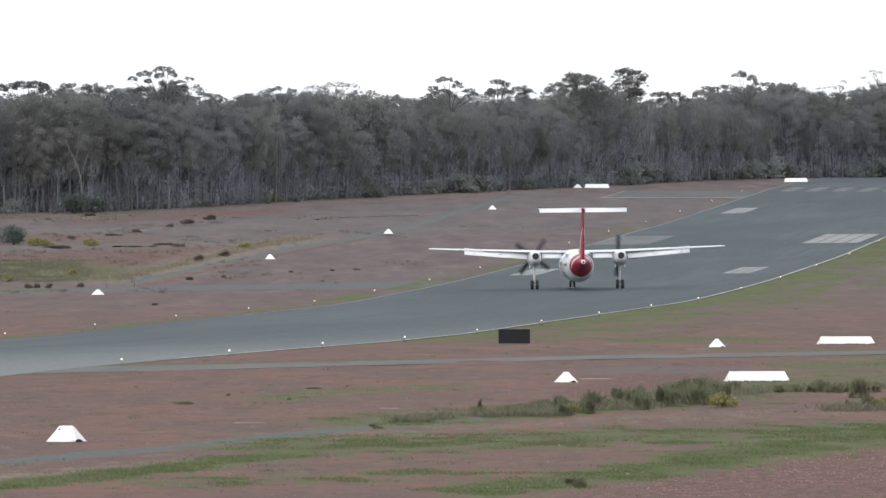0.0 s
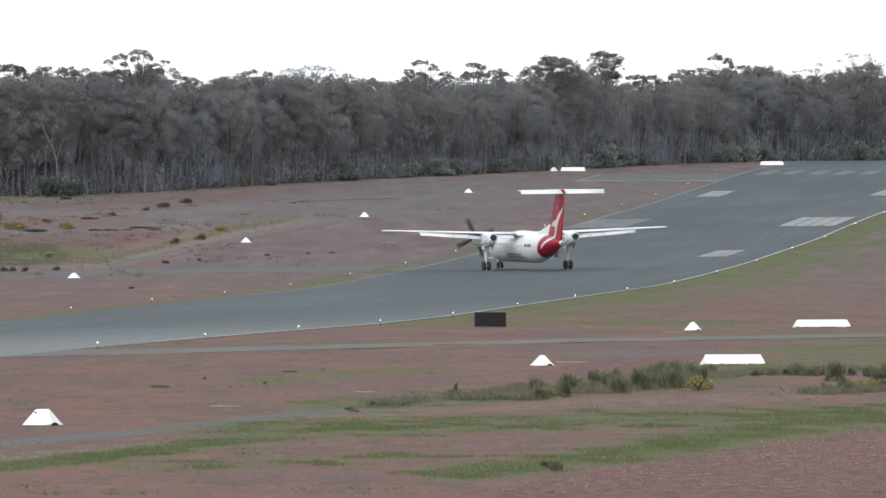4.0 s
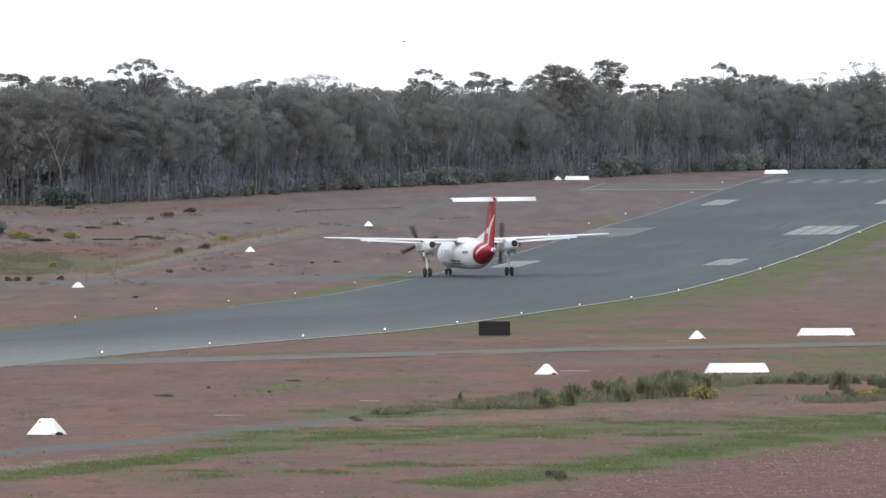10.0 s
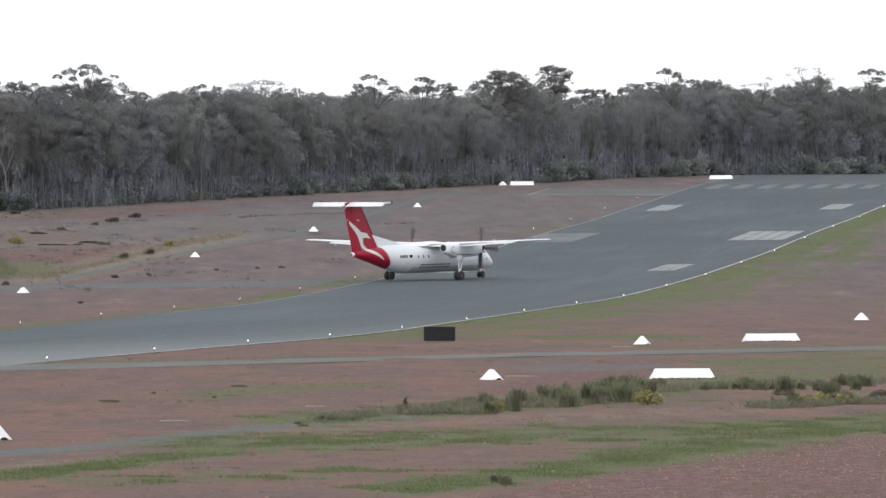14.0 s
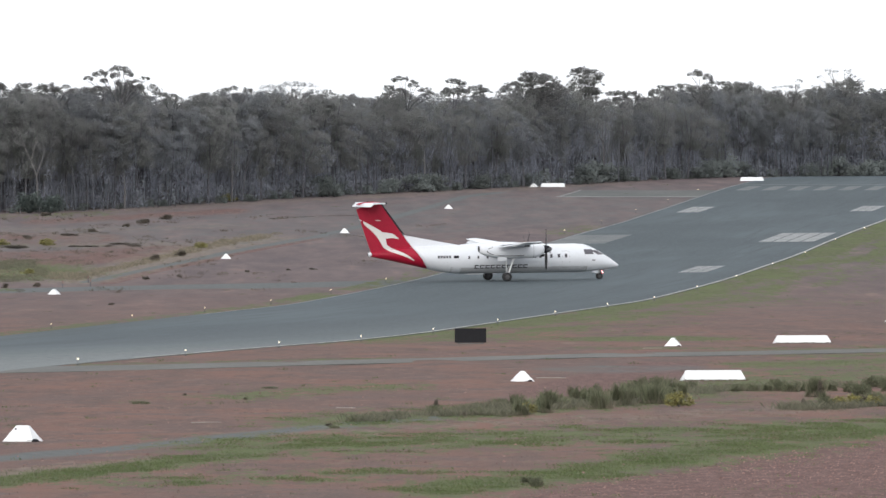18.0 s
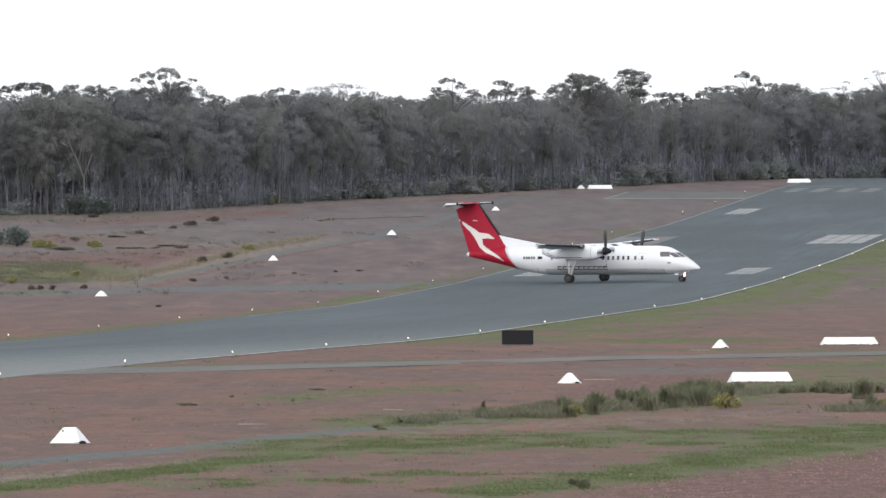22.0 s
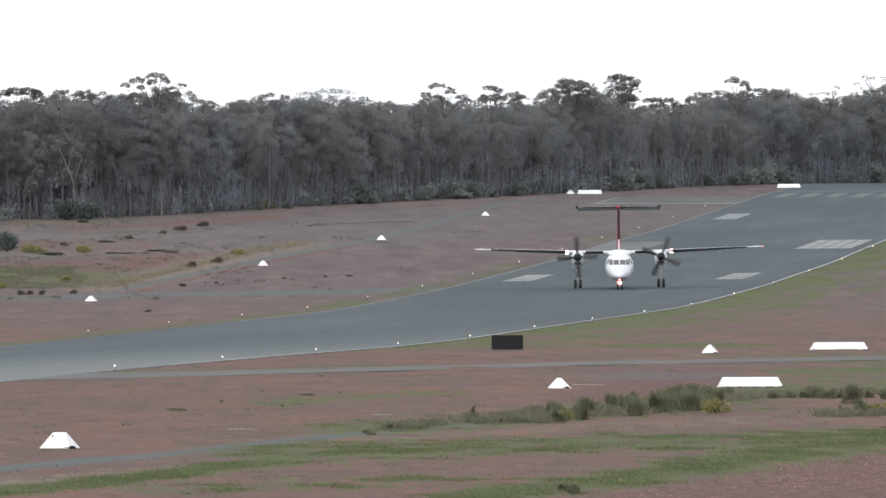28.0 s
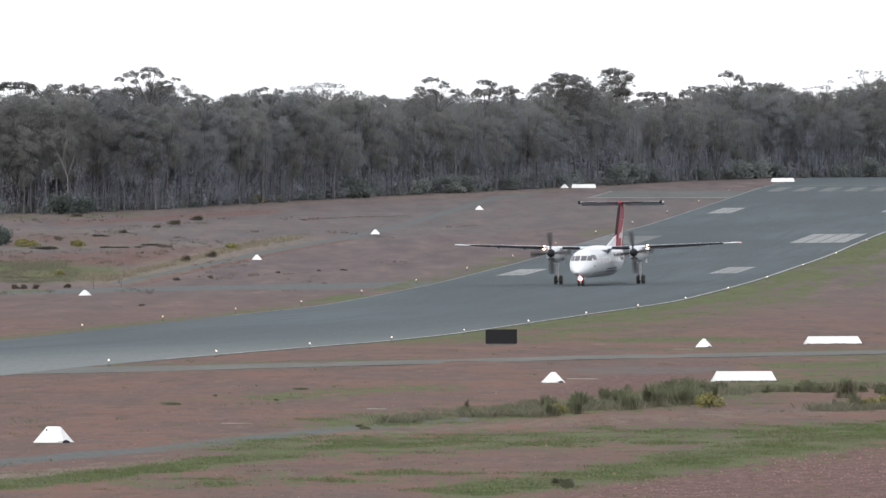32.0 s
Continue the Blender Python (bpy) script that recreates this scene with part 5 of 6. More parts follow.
for side in (-1, 1):
    for x in (6.44, 5.73, 4.99, 4.47, 3.93, 3.40, 2.9, 2.35, -1.25, -2.15, -3.05):
        q = 0.12 if x > 0 else 0.09
        skin("cabin_window", x - q, x + q, 2.12, 2.12 + 3 * q, side, M_GLASS, aircraft, 0.014, "dark oval cabin window", 2)
    skin("cockpit_side_window", 8.32, 9.22, 2.40, 2.86, side, M_GLASS, aircraft, 0.02, "dark cockpit side window", 4, -0.25)
    for x0, x1, z0, z1 in ((6.08, 6.115, 1.2, 2.72), (6.78, 6.815, 1.2, 2.72), (6.08, 6.815, 2.72, 2.75), (6.08, 6.815, 1.17, 1.2)):
        skin("door_seam", x0, x1, z0, z1, side, M_LINE, aircraft, 0.006)
    # company name and registration as plain bars, the flag as a small plate
    for k in range(10):
        x = -2.5 + k * 0.53
        for z in (1.18, 1.43):
            skin("name_bar", x, x + 0.43, z, z + 0.10, side, M_PRINT, aircraft, 0.010, "dark grey lettering bar")
        skin("name_bar", x, x + 0.11, 1.28, 1.43, side, M_PRINT, aircraft, 0.010, "dark grey lettering bar")
    for k in range(5):
        skin("registration_bar", -6.1 + k * 0.27, -6.1 + k * 0.27 + 0.2, 2.2, 2.46, side, M_PRINT, aircraft, 0.010, "small dark lettering block")
    skin("flag_plate", -4.55, -4.05, 2.2, 2.46, side, M_BOOT, aircraft, 0.010, "small dark flag panel")
    skin("cargo_seam", -5.2, -5.17, 1.25, 2.85, side, M_LINE, aircraft, 0.006)
    skin("service_panel", 9.0, 9.35, 1.75, 1.9, side, M_LINE, aircraft, 0.008)
# windscreen: four panes across the brow, each laid on the skin
def nose_skin(y, z, out=0.02):
    lo_x, hi_x = 7.0, 11.9
    for _ in range(30):
        x = (lo_x + hi_x) / 2
        lo, hi, w = fus_at(x)
        k = (y / (w + out)) ** 2 + ((z - (lo + hi) / 2) / ((hi - lo) / 2 + out)) ** 2
        lo_x, hi_x = (x, hi_x) if k < 1 else (lo_x, x)
    return (x, y, z)


for side in (-1, 1):
    for y0, y1, drop in ((0.05, 0.56, 0.0), (0.61, 0.98, 0.03)):
        bm = bmesh.new()
        rows = [[bm.verts.new(nose_skin(side * y, z - drop * (y - y0) / 0.4)) for y in np.linspace(y0, y1, 5)] for z in np.linspace(2.36, 2.80, 5)]
        for r0, r1 in zip(rows, rows[1:]):
            for i in range(4):
                bm.faces.new((r0[i], r0[i + 1], r1[i + 1], r1[i]))
        part("windscreen_pane", bm, M_GLASS, aircraft, "dark cockpit windscreen pane", True)
# greyer underside: the fuselage's lower shading put into its colour
part("belly_panel", loft(bmesh.new(), [[fus(x, radians(a), 0.006) for a in np.linspace(-145, -35, 11)] + [fus(x, radians(a), -0.03) for a in np.linspace(-36, -144, 11)] for x in np.linspace(8.6, -4.8, 14)]), M_GREY, aircraft, "light grey belly skin, greyed for shade")

# fin, rudder, dorsal fillet
def slab(bm, outline, half):
    """A flat blade in the plane of symmetry, outline of (x, z), half thickness by height."""
    l = [bm.verts.new((x, half(x, z), z)) for x, z in outline]
    r = [bm.verts.new((x, -half(x, z), z)) for x, z in outline]
    bm.faces.new(l[::-1]), bm.faces.new(r)
    n = len(l)
    for i in range(n):
        bm.faces.new((l[i], l[(i + 1) % n], r[(i + 1) % n], r[i]))
    return bm


def thick(x, z):
    return 0.17 - 0.012 * (z - 3)


def behind_hinge(x, z):
    return -(x + 11.5) - (z - 2.8) * 0.227


part("fin", slab(bmesh.new(), [(-8.05, 2.9), (-9.26, 4.46), (-11.35, 7.40), (-12.7, 7.40), (-11.6, 2.9)], thick), M_RED, aircraft, "red tail fin")
part("rudder", slab(bmesh.new(), [(-11.50, 2.78), (-12.60, 7.40), (-13.72, 6.95), (-12.3, 2.72)], lambda x, z: max(0.02, thick(x, z) - 0.105 * max(0, behind_hinge(x, z)))), M_RED, aircraft, "red rudder")
part("fin_leading_edge", slab(bmesh.new(), [(-9.2, 4.5), (-9.06, 4.5), (-11.23, 7.45), (-11.39, 7.45)], lambda x, z: 0.11), M_BOOT, aircraft, "black rubber leading edge")
part("dorsal_fin", slab(bmesh.new(), [(-3.7, 3.42), (-9.12, 4.45), (-9.3, 4.64), (-8.2, 2.98), (-3.9, 3.3)], lambda x, z: 0.05 + 0.3 * max(0, (3.7 - z)) * 0.4), M_WHITE, aircraft, "white dorsal fin")


def on_tail(x, z, side):
    """The tail's side surface, of the fin or of the tail cone, whichever stands out further."""
    lo, hi, w = fus_at(x)
    k = (z - (lo + hi) / 2) / ((hi - lo) / 2)
    y = w * math.sqrt(max(0, 1 - k * k))
    blade = max(0.02, thick(x, z) - 0.105 * max(0, behind_hinge(x, z)))
    return Vector((x, side * (max(y, blade) + 0.022), z))


def ribbon(name, spine, widths, side, mat):
    bm = bmesh.new()
    pts = [Vector((np.interp(u, range(len(spine)), [p[0] for p in spine]), np.interp(u, range(len(spine)), [p[1] for p in spine]))) for u in np.linspace(0, len(spine) - 1, 30)]
    ws = np.interp(np.linspace(0, len(spine) - 1, 30), range(len(spine)), widths)
    rows = []
    for i, (p, w) in enumerate(zip(pts, ws)):
        d = (pts[min(i + 1, 29)] - pts[max(i - 1, 0)]).normalized()
        nrm = Vector((-d.y, d.x))
        rows.append([bm.verts.new(on_tail(*(p + nrm * w * t), side)) for t in (-0.5, -0.17, 0.17, 0.5)])
        if name.endswith("arm"):
            for v in rows[-1]:
                v.co.y += side * 0.006
    for r0, r1 in zip(rows, rows[1:]):
        for i in range(3):
            bm.faces.new((r0[i], r0[i + 1], r1[i + 1], r1[i]))
    bmesh.ops.recalc_face_normals(bm, faces=bm.faces)
    return part(name, bm, mat, aircraft, "small white mark on the tail" if name == "tail_mark" else "white swoosh on the tail")


for side in (-1, 1):
    ribbon("tail_swoosh", [(-13.42, 6.0), (-12.75, 5.5), (-12.1, 5.05), (-11.45, 4.5), (-11.2, 4.0), (-11.02, 3.45), (-10.4, 3.04), (-9.55, 2.72), (-8.85, 2.38), (-8.33, 2.04)],
           [0.04, 0.30, 0.47, 0.72, 0.62, 0.44, 0.37, 0.30, 0.22, 0.04], side, M_SWOOSH)
    ribbon("tail_swoosh_arm", [(-11.2, 4.44), (-10.8, 4.43), (-10.32, 4.42), (-10.0, 4.28), (-9.62, 4.14)], [0.62, 0.56, 0.44, 0.28, 0.04], side, M_SWOOSH)
    ribbon("tail_mark", [(-11.9, 5.9), (-11.4, 5.87)], [0.06, 0.06], side, M_SWOOSH)


# wings and tailplane from airfoil sections
def foil(x_le, chord, y, z, t=0.14, n=9):
    """A closed airfoil ring at span station y."""
    up = [(x_le - chord * u, z + chord * t * 4.2 * (0.2969 * math.sqrt(u) - 0.126 * u - 0.3516 * u * u + 0.2843 * u ** 3 - 0.1015 * u ** 4) * 1.15) for u in np.linspace(0, 1, n) ** 1.6]
    lo = [(x_le - chord * u, z - chord * t * 2.9 * (0.2969 * math.sqrt(u) - 0.126 * u - 0.3516 * u * u + 0.2843 * u ** 3 - 0.1015 * u ** 4)) for u in (np.linspace(0, 1, n) ** 1.6)[::-1][:-1]]
    return [(x, y, zz) for x, zz in up[:-1] + [(x_le - chord, z)] + lo[1:]]


def boot(x_le, chord, y, z, t, up=0.11, low=0.16):
    """A rubber ring round the leading edge, proud of the airfoil."""
    def h(u):
        return chord * t * (0.2969 * math.sqrt(u) - 0.126 * u - 0.3516 * u * u)
    pts = [(x_le - chord * u, z + 4.83 * h(u) + 0.012) for u in (up, up * 0.4)] + [(x_le + 0.02, z)]
    pts += [(x_le - chord * u, z - 2.9 * h(u) - 0.012) for u in (low * 0.3, low)]
    return [(a, y, b) for a, b in pts]


WING = [(0.0, 1.85, 2.6, 3.36), (3.94, 1.85, 2.6, 3.42), (8.5, 1.62, 2.0, 3.60), (13.3, 1.36, 1.28, 3.79), (13.68, 1.1, 0.8, 3.80)]


def wing_at(y):
    return [float(np.interp(abs(y), [w[0] for w in WING], [w[k] for w in WING])) for k in (1, 2, 3)]


FLAPS = []
for side in (-1, 1):
    wing = part("wing", loft(bmesh.new(), [foil(x, c, side * y, z) for y, x, c, z in WING]), M_WHITE, aircraft, "white wing panel", True)
    for y0, y1 in ((1.5, 3.2), (4.9, 13.4)):       # rubber boots on the leading edge
        rings = []
        for y in np.linspace(y0, y1, 6):
            x, c, z = wing_at(y)
            rings.append(boot(x, c, side * y, z, 0.14))
        part("deicing_boot", loft(bmesh.new(), rings), M_BOOT, wing, "black rubber deicing boot", True)
    for y0, y1 in ((1.45, 3.25), (4.65, 10.4)):    # flaps, on hinges near the trailing edge
        xa, ca, za = wing_at((y0 + y1) / 2)
        hinge = (xa - ca + 0.5, 0, za - 0.03)
        rings = []
        for y in np.linspace(y0, y1, 4):
            x, c, z = wing_at(y)
            te, dz = x - c + 0.5 - hinge[0], z - 0.03 - hinge[2]
            rings.append([(te + 0.1, side * y, dz + 0.04), (te - 0.3, side * y, dz + 0.065), (te - 0.86, side * y, dz + 0.02), (te - 0.86, side * y, dz - 0.01), (te - 0.3, side * y, dz - 0.08), (te + 0.1, side * y, dz - 0.07)])
        flap = part("flap", loft(bmesh.new(), rings), M_WHITE, wing, "white flap", True)
        flap.matrix_basis = pose(*hinge)
        FLAPS.append((flap, hinge))
    for y in (5.9, 7.2, 9.6):
        x, c, z = wing_at(y)
        part("flap_fairing", loft(bmesh.new(), [[(xx, side * y + r * math.cos(a), z + dz + r * 1.3 * math.sin(a)) for a in np.linspace(0, 2 * math.pi, 9)[:-1]]
                                                for xx, dz, r in ((x - c + 0.9, -0.13, 0.02), (x - c + 0.4, -0.17, 0.07), (x - c - 0.1, -0.22, 0.07), (x - c - 0.5, -0.26, 0.03))]), M_WHITE, wing, "", True)
    x, c, z = wing_at(13.5)
    part("tip_light", loft(bmesh.new(), [[(xx, side * (13.62 + r), z + 0.06 * s) for s, r in ((-1, 0), (0, 0.06), (1, 0), (0, -0.05))] for xx in (x + 0.06, x - 0.14)]), M_NAV if side > 0 else M_RIM, wing, "red port light" if side > 0 else "clear wing tip light")
    # tailplane
    tp = part("tailplane", loft(bmesh.new(), [foil(-11.0 - 0.06 * y, 1.55 - 0.12 * y, side * y, 7.46, 0.12) for y in (0, 2.0, 3.85, 4.0)]), M_WHITE, aircraft, "white tailplane half", True)
    tp.matrix_basis = pose(-0.5, 0, 0.05)
    part("elevator", loft(bmesh.new(), [[(-12.35 + 0.05 * y, side * y, 7.53), (-12.6 + 0.05 * y, side * y, 7.50), (-13.35 + 0.16 * y, side * y, 7.18), (-13.36 + 0.16 * y, side * y, 7.15), (-12.6 + 0.05 * y, side * y, 7.36), (-12.35 + 0.05 * y, side * y, 7.40)] for y in (0.16, 2.0, 3.98)]), M_WHITE, tp, "white drooping elevator", True)
    part("elevator_horn", box(bmesh.new(), -12.45, -11.26, side * 3.93 - 0.09, side * 3.93 + 0.09, 7.41, 7.55, 0.03), M_WHITE, tp)
    part("horn_boot", box(bmesh.new(), -11.28, -11.17, side * 3.93 - 0.15, side * 3.93 + 0.10, 7.35, 7.63, 0.03), M_BOOT, tp, "black rubber horn boot")
    part("deicing_boot", loft(bmesh.new(), [boot(-11.0 - 0.06 * y, 1.55 - 0.12 * y, side * y, 7.46, 0.12) for y in (0.15, 3.8)]), M_BOOT, tp, "black rubber deicing boot")
part("fin_bullet", loft(bmesh.new(), [[(x, r * math.cos(a), 7.46 + 1.3 * r * math.sin(a)) for a in np.linspace(0, 2 * math.pi, 11)[:-1]] for x, r in ((-11.25, 0.03), (-11.5, 0.15), (-12.4, 0.18), (-13.2, 0.12), (-13.7, 0.03))]), M_RED, aircraft, "red fin tip fairing", True)
part("beacon", rod(bmesh.new(), (-12.0, 0, 7.6), (-12.0, 0, 7.70), 0.06, 0.04), M_RED, aircraft, "red beacon")
part("wing_fairing", loft(bmesh.new(), [[(x, w * math.cos(a), 3.2 + h * math.sin(a)) for a in np.linspace(0, math.pi, 11)] for x, w, h in ((3.0, 0.5, 0.12), (2.4, 1.05, 0.36), (1.4, 1.3, 0.46), (-0.4, 1.3, 0.43), (-1.6, 1.0, 0.28), (-2.6, 0.5, 0.15))]), M_WHITE, aircraft, "white wing root fairing", True)
for x, z in ((4.6, 3.43),):
    part("antenna", slab(bmesh.new(), [(x, z - 0.05), (x - 0.28, z - 0.05), (x - 0.32, z + 0.2), (x - 0.22, z + 0.2)], lambda x, z: 0.015), M_WHITE, aircraft)

# engines, propellers and main wheels
PROPS, WHEELS = [], []


def wheel(parent, x, y, r, w):
    ob = new("wheel")
    ob.parent = parent
    ob.matrix_basis = pose(x, y, r)
    ring = [(r * 0.5, -w * 0.55), (r - 0.13, -w), (r - 0.03, -w), (r, -w * 0.6), (r, w * 0.6), (r - 0.03, w), (r - 0.13, w), (r * 0.5, w * 0.55)]
    part("hub_cap", rod(bmesh.new(), (0, -w * 0.75, 0), (0, w * 0.75, 0), r * 0.3, r * 0.3, 12), M_HUB, ob)
    part("tyre", loft(bmesh.new(), [[(q * math.cos(a), t, q * math.sin(a)) for a in np.linspace(0, 2 * math.pi, 25)[:-1]] for q, t in ring], False), M_TYRE, ob, "black tyre", True)
    part("rim", loft(bmesh.new(), [[(q * math.cos(a), t, q * math.sin(a)) for a in np.linspace(0, 2 * math.pi, 17)[:-1]] for q, t in ((0.06, -w * 0.9), (r * 0.5, -w * 0.55), (r - 0.12, -w * 0.7), (r - 0.12, w * 0.7), (r * 0.5, w * 0.55), (0.06, w * 0.9))]), M_HUB, ob, "dark metal wheel rim")
    WHEELS.append((ob, x, y, r))
    return ob


for side in (-1, 1):
    yc = side * 3.94
    nac = [(3.62, 0.36, 2.70, 3.28), (3.45, 0.46, 2.45, 3.42), (2.9, 0.55, 2.22, 3.52), (1.8, 0.60, 2.14, 3.60), (0.2, 0.62, 2.12, 3.60), (-1.2, 0.58, 2.22, 3.52), (-2.2, 0.46, 2.48, 3.46), (-2.7, 0.38, 2.72, 3.42)]
    rings = []
    for x, w, lo, hi in nac:
        ring = []
        for a in np.linspace(0, 2 * math.pi, 25)[:-1]:
            ca, sa = math.cos(a), math.sin(a)
            ring.append((x, yc + w * math.copysign(abs(ca) ** 0.75, ca), (lo + hi) / 2 + (hi - lo) / 2 * math.copysign(abs(sa) ** 0.75, sa)))
        rings.append(ring)
    nacelle = part("nacelle", loft(bmesh.new(), rings), M_WHITE, aircraft, "white engine nacelle", True)
    part("exhaust", rod(bmesh.new(), (-2.2, yc, 3.08), (-2.74, yc, 3.08), 0.31, 0.31, 16), M_DARK, nacelle, "dark exhaust outlet")
    part("air_intake", loft(bmesh.new(), [[(x, yc + 0.32 * math.cos(a), 2.42 + 0.15 * math.sin(a)) for a in np.linspace(0, 2 * math.pi, 13)[:-1]] for x in (3.62, 3.3)]), M_DARK, nacelle, "dark air intake")
    for x in (2.5, -0.9):
        part("panel_seam", loft(bmesh.new(), [[(x + d, p[1] * 1.0 + (p[1] - yc) * 0.006, p[2]) for p in rings[3 if x > 0 else 5]] for d in (0, 0.03)], False), M_LINE, nacelle)
    for sy in (-1, 1):                             # dark strip for fairing-edge shadow, low on the flank, rounding up at the rear
        run = [(1.6, 2.42), (0.2, 2.40), (-1.0, 2.46), (-1.7, 2.62), (-2.05, 2.85), (-1.9, 3.1), (-1.5, 3.22)]
        bm = bmesh.new()
        rows = []
        for x, z in run:
            w, lo, hi = [float(np.interp(x, [q[0] for q in nac][::-1], [q[k] for q in nac][::-1])) for k in (1, 2, 3)]
            sa = max(-1, min(1, (z - (lo + hi) / 2) / ((hi - lo) / 2)))
            y = w * (1 - abs(sa) ** (2 / 0.75)) ** 0.375
            rows.append([bm.verts.new((x + d * 0.5, yc + sy * (y + 0.012), z + d)) for d in (-0.032, 0.032)])
        for r0, r1 in zip(rows, rows[1:]):
            bm.faces.new((r0[0], r0[1], r1[1], r1[0]))
        part("cowling_seam", bm, M_HUB, nacelle, "dark strip drawn as fairing edge shadow")
    prop = new("propeller")
    prop.parent = aircraft
    prop.matrix_basis = pose(3.86, yc, 2.99)
    part("spinner", loft(bmesh.new(), [[(x, r * math.cos(a), r * math.sin(a)) for a in np.linspace(0, 2 * math.pi, 17)[:-1]] for x, r in ((-0.22, 0.38), (0.05, 0.37), (0.3, 0.27), (0.5, 0.14), (0.58, 0.02))]), M_BOOT, prop, "dark pointed spinner", True)
    for k in range(4):
        bm = bmesh.new()
        rr = []
        for r, ch, tw in ((0.28, 0.09, 46), (0.6, 0.16, 36), (1.1, 0.22, 26), (1.6, 0.21, 18), (1.9, 0.16, 14), (1.98, 0.07, 13)):
            c, s = math.cos(radians(tw)), math.sin(radians(tw))
            q = [(-ch * c, -ch * s), (0.02 * s, -0.02 * c), (ch * c, ch * s), (-0.02 * s, 0.02 * c)]
            pts = [Vector((b0, a0, r)) for a0, b0 in q]
            rr.append([Matrix.Rotation(radians(90 * k), 3, "X") @ p for p in pts])
        part("blade", loft(bm, rr), M_BLADE, prop, "dark grey blade", True)
    PROPS.append((prop, yc, side))
    leg = part("main_gear_leg", rod(rod(rod(bmesh.new(), (0.75, yc, 2.3), (0.05, yc, 0.42), 0.105, 0.085), (-0.1, yc, 2.25), (0.0, yc, 0.6), 0.085, 0.07), (0.35, yc, 1.35), (0.0, yc, 1.2), 0.04), M_STRUT, aircraft, "white braced landing gear leg")
    part("axle", rod(bmesh.new(), (0, yc - 0.34, 0.42), (0, yc + 0.34, 0.42), 0.06), M_STRUT, leg)
    for d in (-0.45, 0.45):
        part("gear_door", box(bmesh.new(), -1.0, -0.1, yc + d - 0.02, yc + d + 0.02, 1.95, 2.3, 0.01), M_WHITE, leg, "white open gear door")
    for d in (-0.24, 0.24):
        wheel(aircraft, 0.0, yc + d, 0.42, 0.13)
    # landing lamp sunk in the leading edge beside the engine
    x, c, z = wing_at(4.85)
    yl = side * 4.95
    can = part("landing_light", loft(bmesh.new(), [[(xx, yl + r * math.cos(a), z + 0.01 + r * math.sin(a)) for a in np.linspace(0, 2 * math.pi, 13)[:-1]] for xx, r in ((x - 0.32, 0.01), (x - 0.3, 0.21), (x + 0.22, 0.23), (x + 0.22, 0.21), (x - 0.25, 0.2))], False), M_RIM, wing, "landing light housing")
    part("lamp", rod(bmesh.new(), (x - 0.24, yl, z + 0.01), (x - 0.20, yl, z + 0.01), 0.195, 0.195, 12), M_LAND, can, "glowing lamp")
leg = part("nose_gear_leg", rod(rod(bmesh.new(), (9.85, 0, 1.0), (10.0, 0, 0.3), 0.08, 0.06), (9.3, 0, 0.9), (9.95, 0, 0.5), 0.04), M_STRUT, aircraft, "landing gear leg under the nose")
part("axle", rod(bmesh.new(), (10.0, -0.26, 0.29), (10.0, 0.26, 0.29), 0.05), M_STRUT, leg)
for d in (-0.3, 0.3):
    part("gear_door", box(bmesh.new(), 9.35, 9.8, d - 0.015, d + 0.015, 0.62, 0.95, 0.01), M_WHITE, leg, "white open gear door")
for d in (-0.19, 0.19):
    wheel(aircraft, 10.0, d, 0.29, 0.09)
# red glowing ring added to stand in for the lamp's halo
part("reflector", loft(bmesh.new(), [[(x, r * math.cos(a), 0.66 + r * math.sin(a)) for a in np.linspace(0, 2 * math.pi, 17)[:-1]] for x, r in ((10.21, 0.15), (10.25, 0.20), (10.262, 0.20), (10.225, 0.15))], False), M_HALO, leg, "red glowing ring standing in for the lamp halo")
can = part("taxi_light", rod(bmesh.new(), (10.04, 0, 0.66), (10.215, 0, 0.66), 0.12, 0.205, 12), M_RIM, leg, "taxi light housing")
part("lamp", loft(bmesh.new(), [[(x, r * math.cos(a), 0.66 + r * math.sin(a)) for a in np.linspace(0, 2 * math.pi, 13)[:-1]] for x, r in ((10.2, 0.155), (10.25, 0.155), (10.31, 0.12), (10.35, 0.04))]), M_NOSE, can, "glowing lamp", True)


# ---------------------------------------------------------------- two small birds in flight
BIRDS = []


def bird(span):
    ob = new("bird")
    part("body", loft(bmesh.new(), [[(x * span, r * span * math.cos(a), r * span * math.sin(a)) for a in np.linspace(0, 2 * math.pi, 9)[:-1]] for x, r in ((0.28, 0.01), (0.2, 0.05), (0.0, 0.07), (-0.2, 0.04), (-0.36, 0.015))]), M_BOOT, ob, smooth=True)
    wings = []
    for side in (-1, 1):
        w = part("wing", loft(bmesh.new(), [[(x0 * span, side * y * span, 0.01 * span), (x1 * span, side * y * span, 0), (x0 * span, side * y * span, -0.01 * span)] for y, x0, x1 in ((0.03, 0.14, -0.1), (0.25, 0.17, -0.06), (0.5, 0.03, -0.03))]), M_BOOT, ob)
        wings.append((w, side))
    BIRDS.append((ob, wings))
    return tagged(ob, "small dark bird in flight over the airfield", "bird", "birds in flight")


bird(0.40)
bird(0.36)


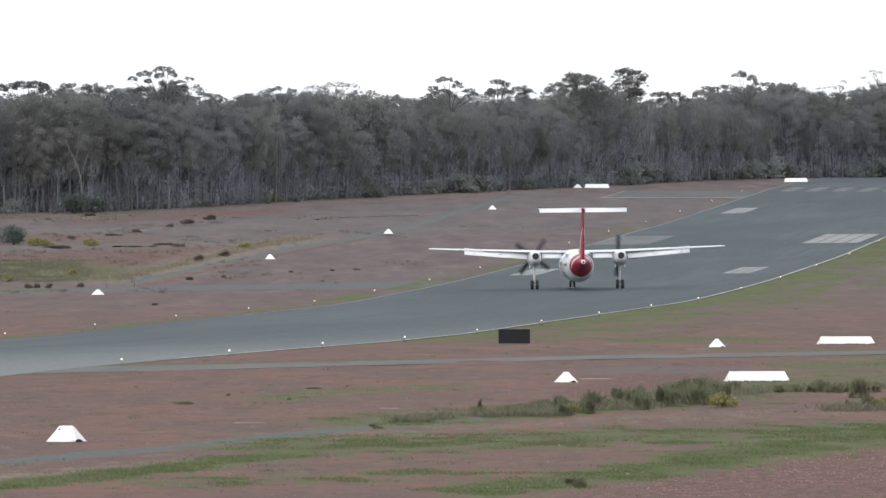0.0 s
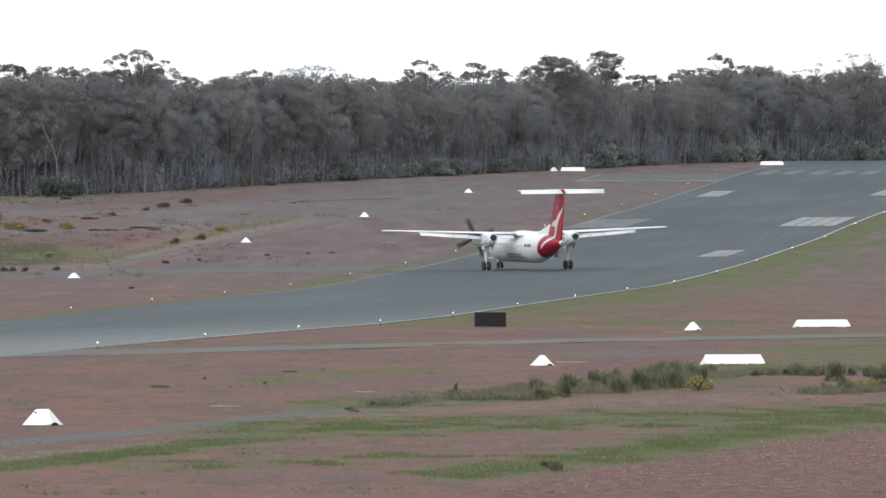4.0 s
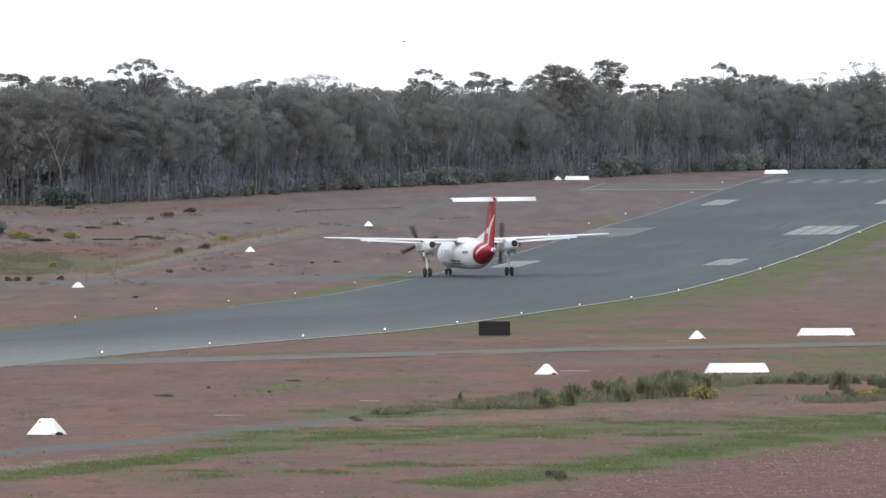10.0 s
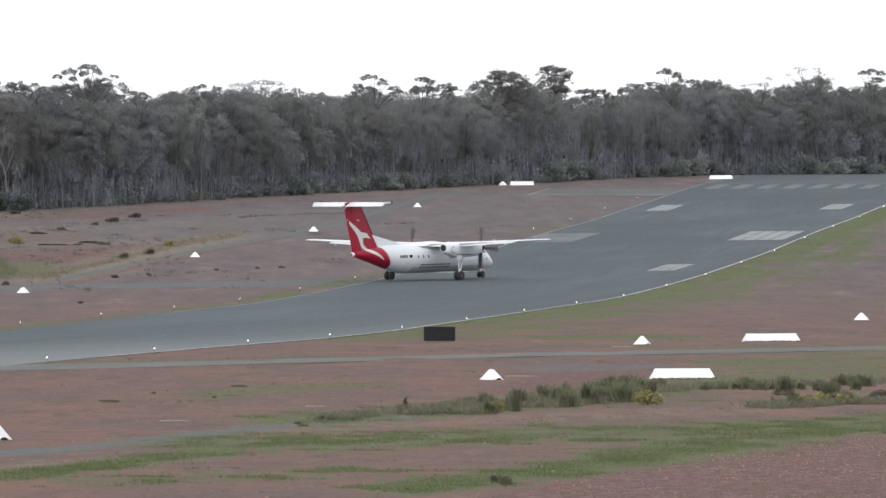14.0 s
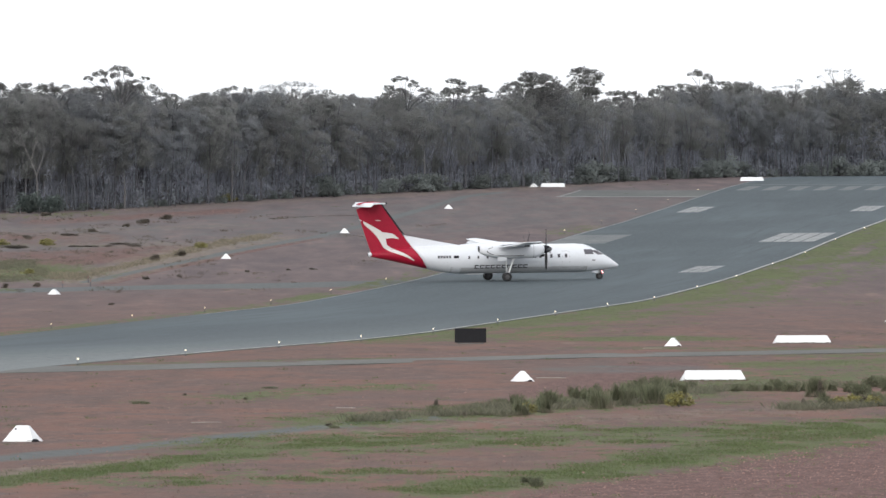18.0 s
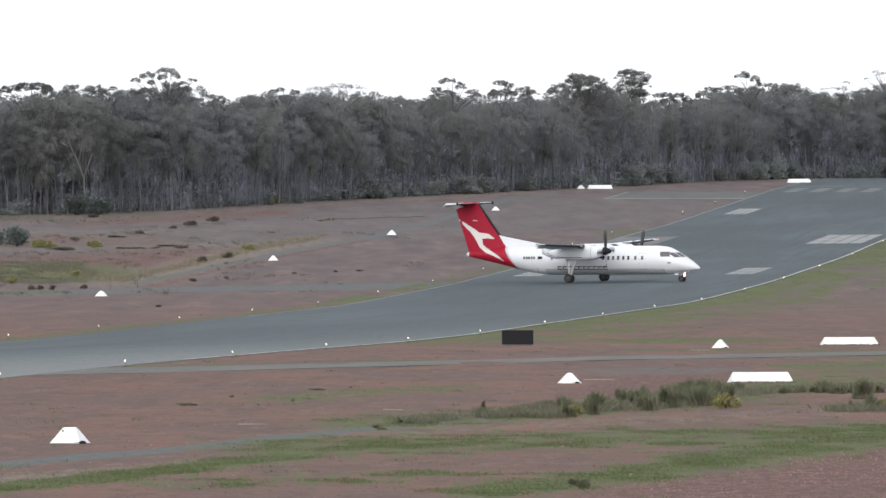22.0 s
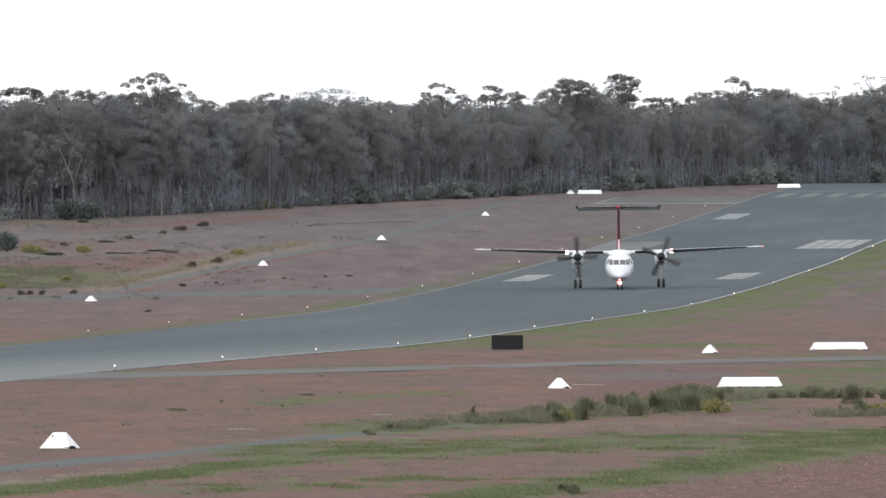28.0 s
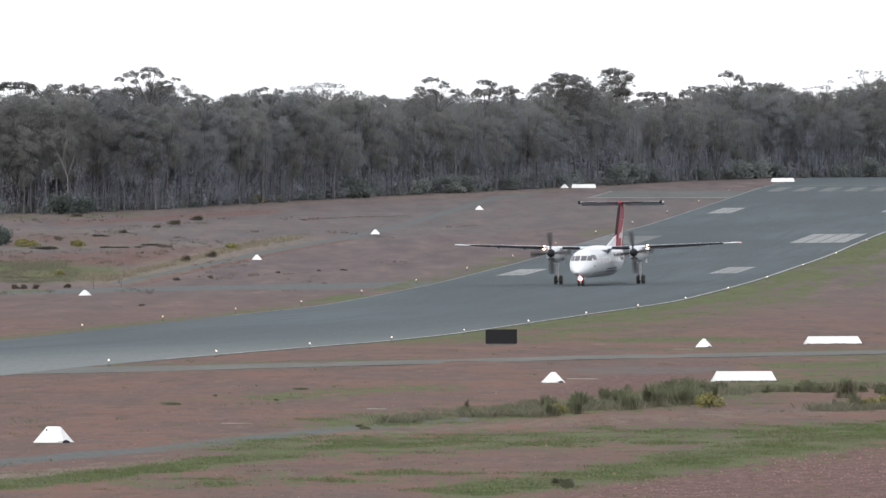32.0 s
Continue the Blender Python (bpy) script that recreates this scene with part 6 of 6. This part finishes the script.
# ---------------------------------------------------------------- what moves
def taxi(x, y, heading):
    """The aircraft on the runway's slope at a place and heading."""
    h = radians(heading)
    ahead = height(x + 10 * math.cos(h), y + 10 * math.sin(h)) - height(x, y)
    lean = height(x - 4 * math.sin(h), y + 4 * math.cos(h)) - height(x + 4 * math.sin(h), y - 4 * math.cos(h))
    return Matrix.Translation((x, y, height(x, y) + 0.07)) @ pose(0, 0, 0, 0, 0, heading) @ pose(0, 0, 0, 0, -math.degrees(math.atan2(ahead, 10)), 0) @ pose(0, 0, 0, math.degrees(math.atan2(lean, 8)), 0, 0)


TAXI_ROWS = [
    (0, taxi(12.39, 1344.68, 92.1)), (1, taxi(12.12, 1348.72, 96.0)), (2, taxi(11.61, 1352.57, 99.4)), (3, taxi(10.91, 1356.22, 102.2)),
    (4, taxi(10.10, 1359.67, 104.4)), (5, taxi(9.20, 1362.96, 106.3)), (6, taxi(8.23, 1366.12, 108.1)), (7, taxi(7.17, 1369.20, 109.9)),
    (8, taxi(6.06, 1372.23, 110.0)), (9, taxi(5.03, 1375.23, 107.0)), (10, taxi(4.28, 1378.14, 100.8)), (11, taxi(3.95, 1380.83, 91.8)),
    (12, taxi(4.07, 1383.19, 80.7)), (13, taxi(4.57, 1385.14, 69.0)), (14, taxi(5.34, 1386.69, 56.9)), (15, taxi(6.26, 1387.86, 45.3)),
    (16, taxi(7.26, 1388.71, 34.2)), (17, taxi(8.31, 1389.30, 23.4)), (18, taxi(9.37, 1389.66, 13.0)), (19, taxi(10.42, 1389.82, 3.1)),
    (20, taxi(11.45, 1389.80, -7.0)), (21, taxi(12.44, 1389.61, -15.4)), (22, taxi(13.40, 1389.26, -25.6)), (23, taxi(14.35, 1388.71, -35.6)),
    (24, taxi(15.27, 1387.93, -45.9)), (25, taxi(16.12, 1386.87, -57.5)), (26, taxi(16.82, 1385.50, -69.7)), (27, taxi(17.26, 1383.82, -81.3)),
    (28, taxi(17.40, 1381.89, -90.6)), (29, taxi(17.26, 1379.75, -96.5)), (30, taxi(16.93, 1377.42, -99.5)), (31, taxi(16.48, 1374.90, -100.6)),
    (32, taxi(15.97, 1372.18, -100.7))
]


def motions():
    walk(aircraft, TAXI_ROWS)
    for prop, yc, side in PROPS:                   # both propellers turn the same way, not in step
        walk(prop, [(k / 30, pose(3.86, yc, 2.99) @ pose(0, 0, 0, 20 + side * 17 + k * (56.0 + 2 * side))) for k in range(961)])
    high, low = BIRDS
    walk(high[0], [(t, pose(x, 900, z)) for t, x, z in ((0, -102.6, 24.5), (8.6, -14.9, 18.75), (9.6, -5.4, 18.3), (10.6, 5.5, 17.25), (14, 40, 16.6), (32, 224, 22))])
    walk(low[0], [(t, pose(x, 800, z, 0, 0, 6)) for t, x, z in ((0, -35.2, 3.2), (4, -8.2, 4.6), (6, 4.8, 5.95), (9, 24.2, 8.05), (14, 57, 11), (32, 175, 16))])
    for ob, wings in BIRDS:                        # the wings beat
        for w, side in wings:
            walk(w, [(k / 10, pose(0, 0, 0, side * (12 + 30 * math.sin(k * 2.3)))) for k in range(321)])
    for flap, hinge in FLAPS:                      # the flaps come up part of the way
        walk(flap, [(t, pose(*hinge, 0, -deg, 0)) for t, deg in ((0, 36), (2, 33), (4, 28), (6, 22), (8, 17), (10, 14), (14, 12), (32, 10))])
    for ob, x, y, r in WHEELS:                     # wheels roll with the ground
        rows, turn, last = [], 0.0, None
        for k in range(0, 321):
            t = k / 10
            i = min(int(t), 31)
            m0, m1 = TAXI_ROWS[i][1], TAXI_ROWS[i + 1][1]
            p = (m0 @ Vector((x, y, 0))).lerp(m1 @ Vector((x, y, 0)), t - i)
            if last is not None:
                ahead = (m0.to_3x3() @ Vector((1, 0, 0))).dot(p - last)
                turn += math.degrees(ahead / r)
            last = p
            rows.append((t, pose(x, y, r) @ pose(0, 0, 0, 0, turn, 0)))
        walk(ob, rows)


motions()
